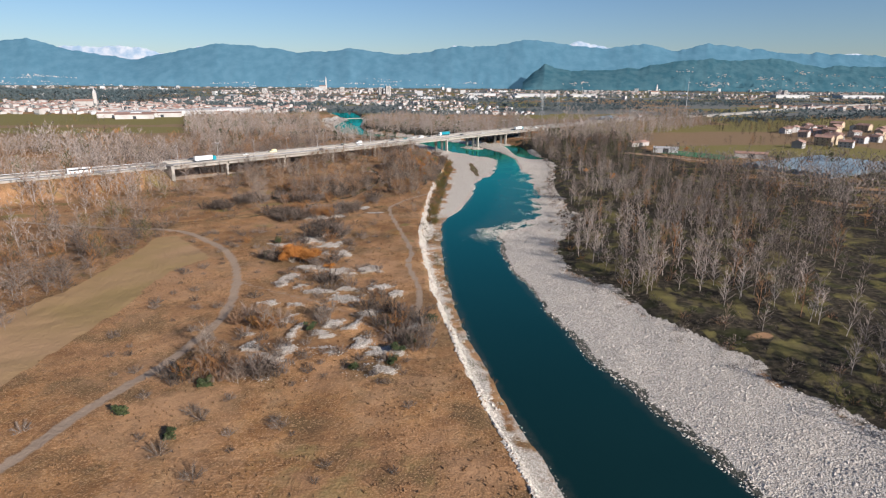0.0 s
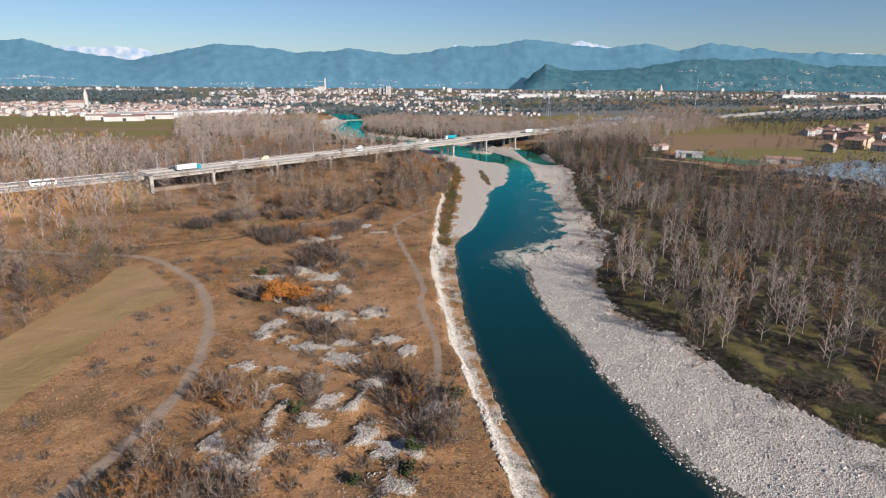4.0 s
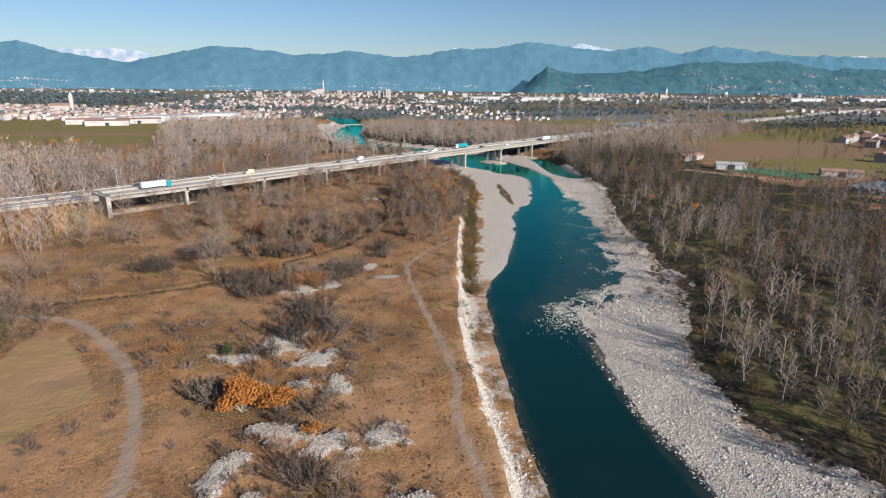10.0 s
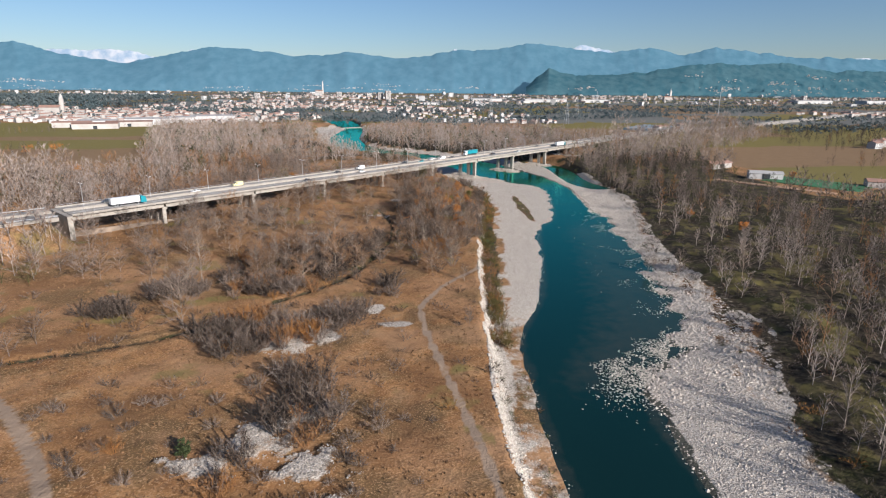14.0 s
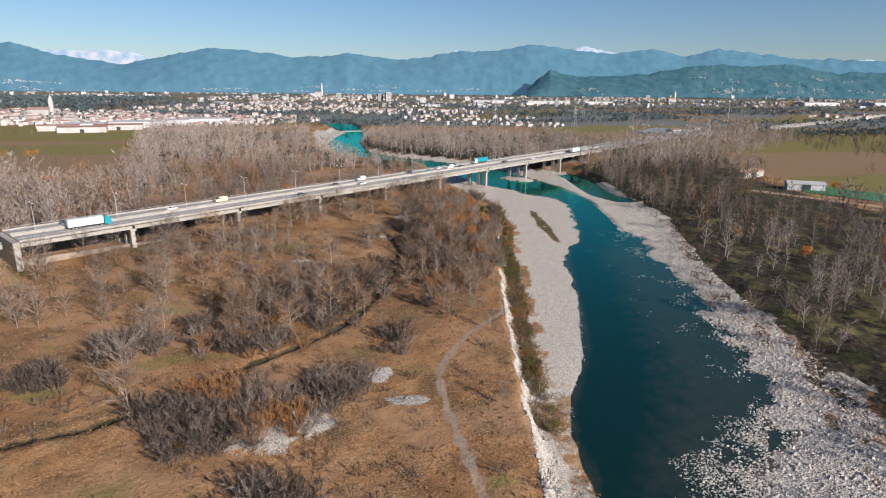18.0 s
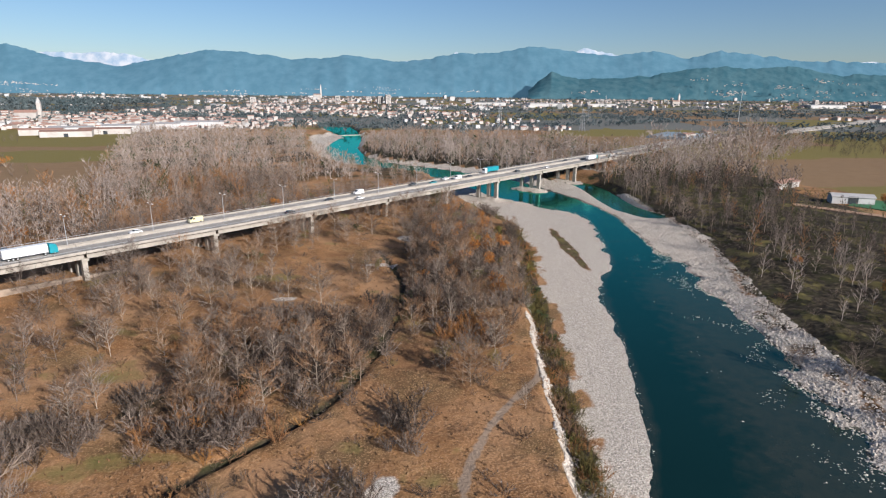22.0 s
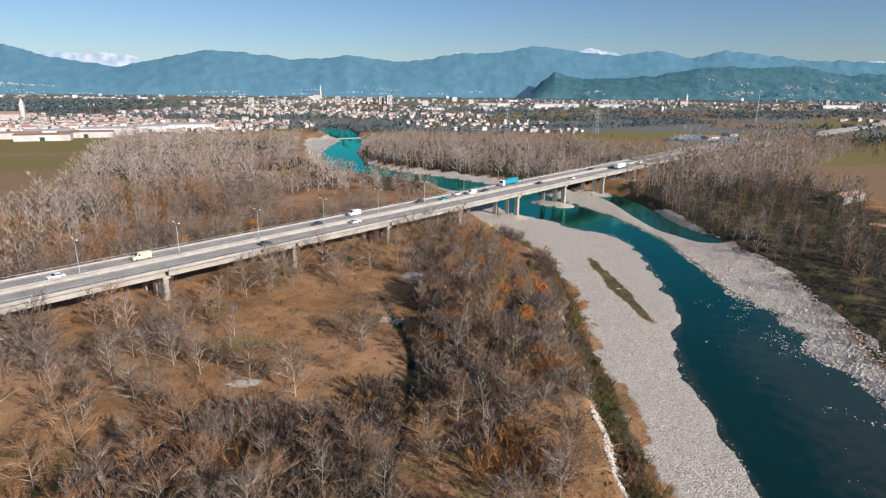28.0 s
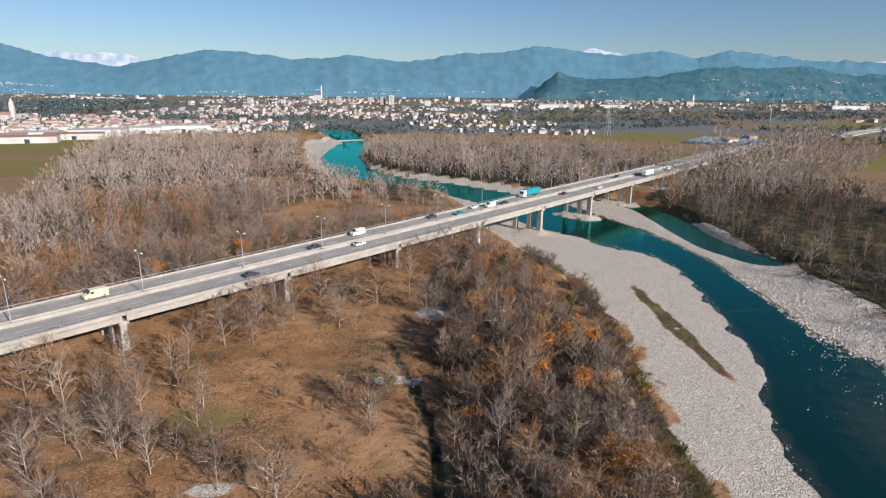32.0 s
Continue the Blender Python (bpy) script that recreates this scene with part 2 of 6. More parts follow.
# ---- small mesh tools ----
class Geo:
    """Vertices and faces of one part, gathered piece by piece."""

    def __init__(self):
        self.v, self.f = [], []

    def add(self, v, f):
        n = len(self.v)
        self.v += [tuple(p) for p in v]
        self.f += [tuple(i + n for i in q) for q in f]
        return self

    def box(self, c, s, rz=0.0, taper=1.0):
        x, y, z = (k / 2 for k in s)
        co, si = math.cos(rz), math.sin(rz)
        v = []
        for k, t in ((-1, 1.0), (1, taper)):
            for a, b in ((-1, -1), (1, -1), (1, 1), (-1, 1)):
                px, py = a * x * t, b * y * t
                v.append((c[0] + px * co - py * si, c[1] + px * si + py * co, c[2] + k * z))
        return self.add(v, [(3, 2, 1, 0), (4, 5, 6, 7), (0, 1, 5, 4), (1, 2, 6, 5), (2, 3, 7, 6), (3, 0, 4, 7)])

    def tube(self, a, b, r0, r1, n=6, cap=True):
        a, b = Vector(a), Vector(b)
        d = (b - a).normalized()
        u = d.orthogonal().normalized()
        w = d.cross(u)
        v = []
        for p, r in ((a, r0), (b, r1)):
            v += [p + (u * math.cos(k * math.tau / n) + w * math.sin(k * math.tau / n)) * r for k in range(n)]
        f = [(k, (k + 1) % n, n + (k + 1) % n, n + k) for k in range(n)]
        if cap:
            f += [tuple(range(n - 1, -1, -1)), tuple(range(n, 2 * n))]
        return self.add(v, f)

    def blade(self, a, b, width, rng):
        a, b = Vector(a), Vector(b)
        side = (b - a).cross(Vector(rng.normal(size=3))).normalized() * width / 2
        return self.add([a - side, a + side, b], [(0, 1, 2)])

    def extrude(self, outline, y0, y1):
        """An outline in x and z, drawn out along y."""
        n = len(outline)
        v = [(x, y0, z) for x, z in outline] + [(x, y1, z) for x, z in outline]
        f = [tuple(range(n)), tuple(range(2 * n - 1, n - 1, -1))]
        f += [(k, n + k, n + (k + 1) % n, (k + 1) % n) for k in range(n)]
        return self.add(v, f)

    def mesh(self, name, mat, smooth=False):
        me = bpy.data.meshes.new(name)
        me.from_pydata(self.v, [], self.f)
        me.materials.append(mat)
        if smooth:
            me.shade_smooth()
        return me


def part(name, geo, mat, parent, label="", at=None):
    me = geo if isinstance(geo, bpy.types.Mesh) else geo.mesh(name, mat)
    ob = new(name, me)
    if parent is not None:
        ob.parent = parent
    if at is not None:
        ob.matrix_basis = at
    return tagged(ob, label)


def thing(name, label, category, group="", kind="", at=None):
    ob = tagged(new(name), label, category, group, kind)
    ob.empty_display_size = 0.5
    if at is not None:
        ob.matrix_basis = at
    return ob


def big_mesh(name, v, f, mat, attributes=(), smooth=False):
    """A mesh from arrays: all faces have the same number of corners."""
    me = bpy.data.meshes.new(name)
    n, k = f.shape
    me.vertices.add(len(v))
    me.vertices.foreach_set("co", np.ascontiguousarray(v, dtype=np.float32).ravel())
    me.loops.add(n * k)
    me.loops.foreach_set("vertex_index", np.ascontiguousarray(f, dtype=np.int32).ravel())
    me.polygons.add(n)
    me.polygons.foreach_set("loop_start", np.arange(0, n * k, k, dtype=np.int32))
    me.polygons.foreach_set("use_smooth", np.full(n, smooth, dtype=bool))
    me.update(calc_edges=True)
    me.materials.append(mat)
    for key, values in attributes:
        me.attributes.new(key, "FLOAT", "POINT").data.foreach_set("value", np.ascontiguousarray(values, dtype=np.float32))
    return me


def vnoise(x, y, size, seed=0):
    """Smooth value noise, 0 to 1, with cells of that size."""
    x, y = np.asarray(x, float) / size + seed * 17.3, np.asarray(y, float) / size + seed * 31.7
    xi, yi = np.floor(x), np.floor(y)
    fx, fy = x - xi, y - yi
    fx, fy = fx * fx * (3 - 2 * fx), fy * fy * (3 - 2 * fy)

    def h(a, b):
        s = np.sin(a * 127.1 + b * 311.7 + seed * 74.7) * 43758.5453
        return s - np.floor(s)
    return (h(xi, yi) * (1 - fx) + h(xi + 1, yi) * fx) * (1 - fy) + (h(xi, yi + 1) * (1 - fx) + h(xi + 1, yi + 1) * fx) * fy


def fnoise(x, y, size, seed=0):
    return (vnoise(x, y, size, seed) + 0.5 * vnoise(x, y, size / 2.1, seed + 1) + 0.25 * vnoise(x, y, size / 4.3, seed + 2)) / 1.75


def smooth(a, b, x):
    t = np.clip((x - a) / (b - a), 0, 1)
    return t * t * (3 - 2 * t)


def curve(points, step=2.0):
    """A smooth line through control points, as dense points."""
    p = np.array(points, float)
    q = np.vstack([2 * p[0] - p[1], p, 2 * p[-1] - p[-2]])
    out = []
    for i in range(1, len(q) - 2):
        n = max(2, int(np.linalg.norm(q[i + 1] - q[i]) / step))
        for t in np.linspace(0, 1, n, endpoint=False):
            out.append(0.5 * (2 * q[i] + (q[i + 1] - q[i - 1]) * t + (2 * q[i - 1] - 5 * q[i] + 4 * q[i + 1] - q[i + 2]) * t * t
                              + (3 * q[i] - q[i - 1] - 3 * q[i + 1] + q[i + 2]) * t ** 3))
    return np.array(out + [p[-1]])


def line_distance(x, y, pts):
    """Distance from many places to a dense line."""
    best = np.full(x.shape, 1e9)
    lo, hi = pts.min(0) - 60, pts.max(0) + 60
    near = (x > lo[0]) & (x < hi[0]) & (y > lo[1]) & (y < hi[1])
    xn, yn = x[near], y[near]
    b = np.full(xn.shape, 1e9)
    for px, py in pts[:, :2]:
        np.minimum(b, (xn - px) ** 2 + (yn - py) ** 2, out=b)
    best[near] = np.sqrt(b)
    return best


def inside(x, y, poly):
    """True where a place lies within a polygon."""
    res = np.zeros(x.shape, bool)
    n = len(poly)
    for i in range(n):
        (x0, y0), (x1, y1) = poly[i], poly[(i + 1) % n]
        if y0 != y1:
            res ^= ((y0 > y) != (y1 > y)) & (x < (x1 - x0) * (y - y0) / (y1 - y0) + x0)
    return res


# ---- the lie of the land ----
WATER = -5.0
BANK_TOP = [(-200, 58), (0, 33), (79, 19), (103, 14), (140, 9), (185, 4), (234, 0.5), (264, 1), (316, 5), (340, 7), (410, 14), (460, 21), (500, 23), (540, 13), (580, 2), (640, -4), (680, -14), (705, -42), (745, -88), (800, -116), (857, -130), (905, -141), (1049, -167), (1085, -140), (1184, -170), (1300, -195)]
WATER_LEFT = [(-200, 65), (0, 40), (85, 27), (125, 19), (151, 15.5), (199, 12), (252, 12), (292, 14), (303, 18), (324, 28), (360, 36), (400, 43), (427, 49), (436, 57), (458, 63), (498, 71), (532, 75), (550, 73), (562, 58), (581, 48), (594, 34), (640, 18), (667, 8), (692, -10), (715, -48), (754, -85), (794, -100), (832, -108), (870, -116), (905, -122), (1000, -121), (1050, -116), (1085, -124), (1184, -164), (1300, -188)]
WATER_RIGHT = [(-200, 120), (0, 78), (84, 60), (103, 54), (124, 48), (162, 42), (205, 37), (245, 35), (262, 37), (273, 44), (290, 54), (303, 60), (323, 66), (345, 69.5), (386, 78), (445, 83), (490, 87), (540, 91), (570, 87), (594, 80), (640, 66), (680, 45), (701, 25), (732, -2), (764, -43), (822, -70), (910, -87), (1013, -92), (1100, -99), (1187, -110), (1300, -134)]
WOOD_EDGE = [(-200, 150), (0, 116), (100, 96), (123, 87), (150, 75), (184, 63), (216, 59), (249, 66), (277, 77), (303, 83), (334, 87), (379, 92), (429, 103), (470, 114), (513, 117), (560, 118), (600, 117), (640, 106), (675, 72), (689, 57), (717, 37), (748, -1), (787, -44), (815, -64), (842, -74), (900, -82), (1044, -80), (1300, -150)]


def along(table, y):
    ys, xs = zip(*table)
    y = np.asarray(y, float)
    return (np.interp(y - 6, ys, xs) + np.interp(y + 6, ys, xs) + np.interp(y, ys, xs)) / 3


FARM_TRACK = curve([(-150, -60), (-92, 40), (-73, 90), (-68, 108), (-60, 130), (-56, 157), (-60, 185), (-68, 209), (-80, 230), (-101, 252), (-114, 258), (-140, 262), (-190, 275)], 1.5)
FOOT_PATH = curve([(-2, 140), (1, 173), (-3, 205), (-2, 218), (-5, 242), (-11, 275), (-14, 299), (-12, 311), (-4, 327), (7, 343), (10, 362)], 1.5)
SIDE_PATH = curve([(-60, 188), (-46, 178), (-34, 170), (-21, 160), (-14, 151), (-6, 140)], 1.5)
DITCH = curve([(-120, 268), (-91, 280), (-77, 288), (-62, 305), (-49, 320), (-40, 332), (-31, 357), (-26, 391), (-27, 415), (-36, 450)], 1.5)
SIDE_CHANNEL = curve([(113, 536), (106, 556), (105, 580), (106, 610), (105, 640), (92, 668)], 3.0)
D = np.array((0.698, 0.716))
NRM = np.array((-0.716, 0.698))
ROAD_START = np.array((-165.0, 392.0))
ROAD = curve([(-900, -120), (-420, 190), (-320, 262), (-235, 332), (-165, 392), (-88, 471), (0, 561), (94, 657), (171, 737), (252, 822), (400, 965), (531, 1080), (719, 1245), (1300, 1700), (2600, 2500)], 4.0)
FIELD_LOW = [(-170, 70), (-95, 100), (-90, 135), (-87, 163), (-88, 188), (-86, 201), (-78, 214), (-88, 229), (-104, 248), (-111, 245), (-109, 215), (-112, 180), (-125, 140), (-190, 120)]
DECK_Z = 10.4
BELOW_DITCH = [(-24, 350), (-10, 334), (2, 350), (9, 384), (10, 402), (-6, 388), (-22, 396)]
DITCH_SCRUB = [(-82, 326), (-56, 334), (-38, 341), (-31, 356), (-28, 376), (-31, 392), (-42, 378), (-53, 382), (-62, 378), (-70, 374), (-82, 352)]
MID_FIELD = [(-540, 570), (-262, 560), (-219, 576), (-239, 656), (-279, 707), (-318, 745), (-420, 770), (-540, 720)]
NEAR_FIELD = [(-420, 412), (-262, 432), (-290, 500), (-440, 520)]
PIERS = [38.5, 85, 131, 177, 224, 272.5, 322, 372, 420]
COLUMNS = (-7.0, -1.2, 7.0)


def road_height(x, y):
    """How far the road's embankment lifts the ground there, off the bridge."""
    s = (x - ROAD_START[0]) * D[0] + (y - ROAD_START[1]) * D[1]
    d = line_distance(x, y, ROAD)
    on = np.where(s < 0, smooth(-3, -9, s), smooth(452, 458, s))
    fall = np.where(s < 0, 1 - smooth(-120, -500, s) * 0.75, 1 - smooth(560, 1100, s) * 0.8)
    return on * fall * (DECK_Z - 1.2) * (1 - smooth(12.5, 27, d)), d


# middle, half length and half width of the old pebble heaps; they lie along the meadow's slope
UPPER_HEAPS = [(-44.4, 237, 5.6, 6), (-37.3, 246, 4.9, 4), (-34, 229.5, 4.6, 4.4), (-36.5, 217, 2.6, 3.2), (-28.7, 216, 2.5, 4), (-16.5, 198, 3.6, 2.6), (-27.7, 196, 5.3, 3.2), (-43.8, 188, 2.9, 4), (-37.5, 200, 3.9, 2.6),
               (-38.4, 180, 2.2, 2.2), (-31, 175.6, 5.3, 2.1), (-21.3, 178, 2.8, 2), (-12, 179.3, 3.4, 3.6), (-7, 173.4, 2.2, 3), (-22, 168.7, 4.4, 3.1), (-43.3, 166.2, 3.2, 1.9), (-46.6, 278, 5.7, 4)]
LOWER_HEAPS = [(-35.4, 163.8, 3.9, 2.3), (-26.4, 160, 2.4, 1.3), (-13.3, 157.8, 3.5, 2.6), (-36.4, 153.5, 1.7, 4.2), (-33.4, 143.4, 2, 5.1), (-23.3, 151, 2.7, 3.2), (-25.2, 143, 3.6, 2.4), (-15.9, 153.7, 0.9, 4.6), (-18, 148, 2.1, 2.6),
               (-14, 138, 2.6, 6), (-0.9, 146.5, 3.4, 3), (-45.9, 153.8, 1.7, 1), (-44.6, 143.8, 1.6, 2), (-42.3, 136, 2.9, 2.8), (-31.3, 133.4, 2, 1.7), (-9.9, 132.6, 2.4, 2.1)]
HEAPS = [(cx, cy, rx * 1.2, ry * 1.2) for cx, cy, rx, ry in UPPER_HEAPS] + LOWER_HEAPS + [(-52, 231, 6.5, 3.0), (-44, 214, 3.2, 2.4)]


def heaps(x, y):
    """Old heaps of white pebbles in the meadow: over 0.5 on a heap."""
    best = np.zeros(x.shape)
    near = (x > -62) & (x < 8) & (y > 108) & (y < 290)
    xn, yn = x[near], y[near]
    wob = (fnoise(xn, yn, 3.2, 20) - 0.5) * 2.0 + (fnoise(xn, yn, 1.3, 25) - 0.5) * 0.9
    b = np.zeros(xn.shape)
    for cx, cy, rx, ry in HEAPS:
        u, v = (xn - cx) * 0.98 - (yn - cy) * 0.2, (yn - cy) * 0.98 + (xn - cx) * 0.2
        np.maximum(b, 1.05 - 0.5 * (np.hypot(u / rx, v / ry) + wob), out=b)
    low = (0.8 * fnoise(xn + 0.4 * yn, yn * 1.5, 5, 22) + 0.1) * smooth(-55, -44, xn) * smooth(2, -4, xn) * smooth(112, 122, yn) * smooth(150, 134, yn)
    best[near] = np.maximum(np.clip(b, 0, 1), low)
    return best


def land(x, y):
    """Height of the ground and the weights of its covers."""
    top, wl, wr, we = (along(t, y) for t in (BANK_TOP, WATER_LEFT, WATER_RIGHT, WOOD_EDGE))
    wob = (fnoise(x, y, 14, 3) - 0.5) * 5 + (vnoise(x, y, 3.5, 8) - 0.5) * 2.2
    wl, wr = wl + wob * np.where((y > 300) & (y < 560), 0.09, 0.35), wr + wob * np.where((y > 250) & (y < 420), 1.3, 0.7)
    top = top + wob * 0.6
    we = we + (fnoise(x, y, 25, 5) - 0.5) * 14
    rough = (fnoise(x, y, 22, 1) - 0.5) * 1.0 + (fnoise(x, y, 5, 2) - 0.5) * 0.5
    h = rough + 0.75 * smooth(0.4, 0.75, heaps(x, y)) * (0.6 + 0.8 * fnoise(x, y, 4, 24))
    # left bank: a stony step down, then a low shore or a wide bar
    shore = np.clip((x - top) / np.maximum(wl - top, 0.5), 0, 1)
    wide = smooth(10, 18, wl - top)
    low = (-4.1 + 0.5 * wide) * (1 - shore) + (WATER - 0.1) * shore + (fnoise(x, y, 9, 6) - 0.5) * (0.3 + 0.4 * smooth(0.5, 0.2, shore)) * wide
    bank = smooth(0, 3.2, x - top)
    left = h * (1 - bank) + np.minimum(h, low) * bank
    # bed
    mid = (wl + wr) / 2
    bed = WATER - 0.15 - 2.0 * np.clip(1 - np.abs(x - mid) / np.maximum((wr - wl) / 2, 1), 0, 1) ** 0.6
    shoal = smooth(250, 275, y) * smooth(430, 380, y) * smooth(18, 2, wr - x)
    bed = bed + shoal * (vnoise(x, y, 4, 9) * 1.6 - 1.25)
    # right bank: a gravel beach up to the wood
    up = np.clip((x - wr) / np.maximum(we - wr, 0.5), 0, 1)
    rocky = smooth(262, 290, y) * smooth(470, 430, y)
    beach = WATER - 0.05 + up * 2.0 - rocky * (0.22 * smooth(0.75, 0.1, up) + 0.5 * smooth(0.45, 0.6, fnoise(x, y, 8, 18)) * smooth(0.9, 0.3, up)) + (fnoise(x, y, 7, 7) - 0.5) * 0.7 * smooth(0, 0.3, up)
    right = np.where(x < we, beach, -3.05 + smooth(0, 14, x - we) * 2.0 + smooth(20, 70, x - we) * 1.0 + rough * smooth(0, 8, x - we))
    h = np.where(x < wl, left, np.where(x < wr, bed, right))
    # side channel beside the wood
    sc = line_distance(x, y, SIDE_CHANNEL)
    h = np.minimum(h, np.where(sc < 30, WATER - 1.0 + np.maximum(sc - 6.5, 0) * 0.5, 99))
    # mounds of boulders at the feet of the piers
    mound = np.zeros(x.shape)
    for s in PIERS:
        for off in COLUMNS:
            p = ROAD_START + D * s + NRM * off
            r = np.hypot(x - p[0], y - p[1])
            if 25 < p[0]:
                r = r + (fnoise(x, y, 5, 19) - 0.5) * 4
                h = np.maximum(h, np.where(r < 9.5, -2.9 - np.maximum(r - 1.5, 0) * 0.36, -99))
                mound = np.maximum(mound, smooth(8.0, 6.5, r))
    ditch = line_distance(x, y, DITCH)
    h -= 1.0 * (1 - smooth(0.4, 1.6, ditch)) * (np.abs(h) < 2.2)
    lift, rd = road_height(x, y)
    h = np.where(lift > 0.05, np.maximum(h, lift), h)
    plain_far = smooth(900, 1500, np.hypot(x, y - 300))
    h = h * (1 - plain_far)

    w = {}
    bars = ((x > top + 0.8) & (x < wl) | (x > wr) & (x < we + 2)).astype(float) * (y < 1250)
    w["stone"] = np.where(x < wl, bars, bars * (1 - 0.75 * smooth(we - 9, we + 2, x) * smooth(0.35, 0.6, fnoise(x, y, 9, 12))))
    w["stone"] *= 1 - 0.8 * (smooth(9, 16, wl - top) * smooth(7.5, 4.5, np.abs(x - top - 6)) * smooth(300, 330, y) * smooth(520, 480, y) * smooth(0.4, 0.55, fnoise(x, y, 8, 14)))
    w["stone"] = np.maximum(w["stone"], 0.72 * smooth(0.46, 0.66, heaps(x, y)) * (0.55 + 0.75 * fnoise(x, y, 2.2, 26)))
    for cx, cy, rx, ry in ((-21, 292, 5, 2.2), (-28, 303, 3, 3.5), (-44, 285, 9, 5), (-20, 470, 9, 5), (-34, 430, 5, 2), (-62, 395, 4, 2)):
        w["stone"] = np.maximum(w["stone"], smooth(1.3, 0.7, np.hypot((x - cx) / rx, (y - cy) / ry) + (fnoise(x, y, 5, 21) - 0.5)))
    w["stone"] = np.maximum(w["stone"], mound)
    narrow = smooth(17, 12, wl - top) * (x < wl)
    w["stone"] *= 1 - narrow * smooth(0, 2.2, x - top - 1.0 - 5.5 * fnoise(y * 0.3, y, 20, 42)) * np.clip(0.1 + 1.0 * fnoise(x, y, 3, 15), 0, 1) * smooth(60, 110, y)
    w["stone"] *= 1 - (1 - narrow) * (x < wl) * smooth(2.2, 3.4, x - top) * smooth(8.5, 6.0, x - top) * smooth(290, 320, y) * smooth(520, 480, y)
    weeds = smooth(1.2, 0.8, np.hypot((x - 47 - (fnoise(x, y, 12, 16) - 0.5) * 4) / 2.8, (y - 470) / 36)) * smooth(0.1, 0.28, fnoise(x, y, 6, 17))
    w["stone"] *= 1 - 0.9 * weeds
    w["wet"] = ((x > wl) & (x < wr) & (h < WATER + 0.1) | (h < WATER + 0.12) & (x > wr) & (x < we)).astype(float)
    ft, fp, sp = (line_distance(x, y, q) for q in (FARM_TRACK, FOOT_PATH, SIDE_PATH))
    w["track"] = np.maximum.reduce([0.85 * (1 - smooth(0.9, 2.3, ft)) * (0.75 + 0.5 * fnoise(x, y, 4, 39)), 1.0 * (1 - smooth(0.5, 1.5, fp)) * (0.75 + 0.5 * fnoise(x, y, 6, 47)), 0.7 * (1 - smooth(0.4, 1.3, sp))])
    w["meadow"] = inside(x, y, FIELD_LOW).astype(float)
    # big fields beyond
    cell = np.floor(x / 170 + 0.3 * np.floor(y / 130)), np.floor(y / 130)
    pick = np.sin(cell[0] * 12.99 + cell[1] * 78.23) * 43758.5
    pick -= np.floor(pick)
    west = (x < -251 - 0.37 * (y - 650)) & (y > 650 - 0.3 * (x + 251)) & (y < 1100) | inside(x, y, NEAR_FIELD) | inside(x, y, MID_FIELD)
    east = (x > 185 + 0.25 * np.maximum(0, 900 - y)) & (y > 560 - 0.35 * (x - 200)) & (y < 1150)
    far = y > 1150
    fields = (west | east).astype(float)
    tilt = y - 0.12 * x + (vnoise(x, y, 90, 34) - 0.5) * 8
    brown = np.where(west, (tilt < 772) | (tilt > 865) & (tilt < 905), (tilt > 575) & (tilt < 730) | (pick < 0.2))
    w["soil"] = np.where(fields > 0, brown * 1.0, far * (pick < 0.2) * 0.8)
    w["green"] = np.where(fields > 0, (~brown) * 1.0, far * (pick >= 0.7) * 1.0)
    w["green"] = np.maximum(w["green"], 0.35 * smooth(1.2, 0.6, np.hypot((x + 12) / 26, (y - 86) / 12) + fnoise(x, y, 8, 37) - 0.5))
    w["green"] = np.maximum(w["green"], inside(x, y, [(172, 870), (330, 985), (470, 1110), (300, 1200), (150, 1050)]) * 1.0)
    w["green"] = np.maximum(w["green"], 0.5 * smooth(0.52, 0.7, 0.6 * fnoise(x, y, 22, 33) + 0.4 * fnoise(x, y, 5, 40)) * (x < 0) * (y > 225) * (y < 480))
    for cx, cy, rx, ry in ((-74, 313, 13, 4), (-103, 297, 14, 6), (-70, 415, 12, 6), (-88, 345, 9, 5)):
        w["green"] = np.maximum(w["green"], 0.6 * smooth(1.3, 0.4, np.hypot((x - cx) / rx, (y - cy) / ry) + 0.8 * (fnoise(x, y, 6, 45) - 0.5)))
    east_floor = (x > we + 3) * (y < 620) * smooth(0.46, 0.6, fnoise(x * 1.4 - y * 0.4, y * 0.6, 6, 35))
    w["green"] = np.maximum(w["green"], 0.5 * east_floor)
    stony = (x > wr) * (x < we) * smooth(245, 272, y) * smooth(470, 430, y)
    w["stone"] *= 1 - stony * smooth(0.42, 0.58, fnoise(x * 1.6 - y * 0.5, y * 0.5, 9, 36)) * 0.3
    # the far plain takes the ground colour that has haze put into it
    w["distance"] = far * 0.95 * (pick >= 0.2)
    w["shaded_litter"] = np.clip(wood_weight(x, y) * np.where(x < top, 0.42 + 0.4 * smooth(600, 760, y), 1.1), 0, 1)
    # shade beneath the scrub on the point, put in as dark ground
    w["shaded_litter"] = np.maximum(w["shaded_litter"], 0.6 * smooth(1.3, 0.5, np.hypot((x + 4) / 18, (y - 452) / 72) + 0.9 * (fnoise(x, y, 13, 48) - 0.5)) * (x < top))
    w["shaded_litter"] = np.maximum(w["shaded_litter"], 0.9 * (x > we - 1) * (x < 230) * (y < 640) * smooth(0.05, 0.15, fnoise(x, y, 15, 38)))
    w["shaded_litter"] = np.maximum(w["shaded_litter"], (far & (pick < 0.45) & (pick >= 0.2)) * 0.5)
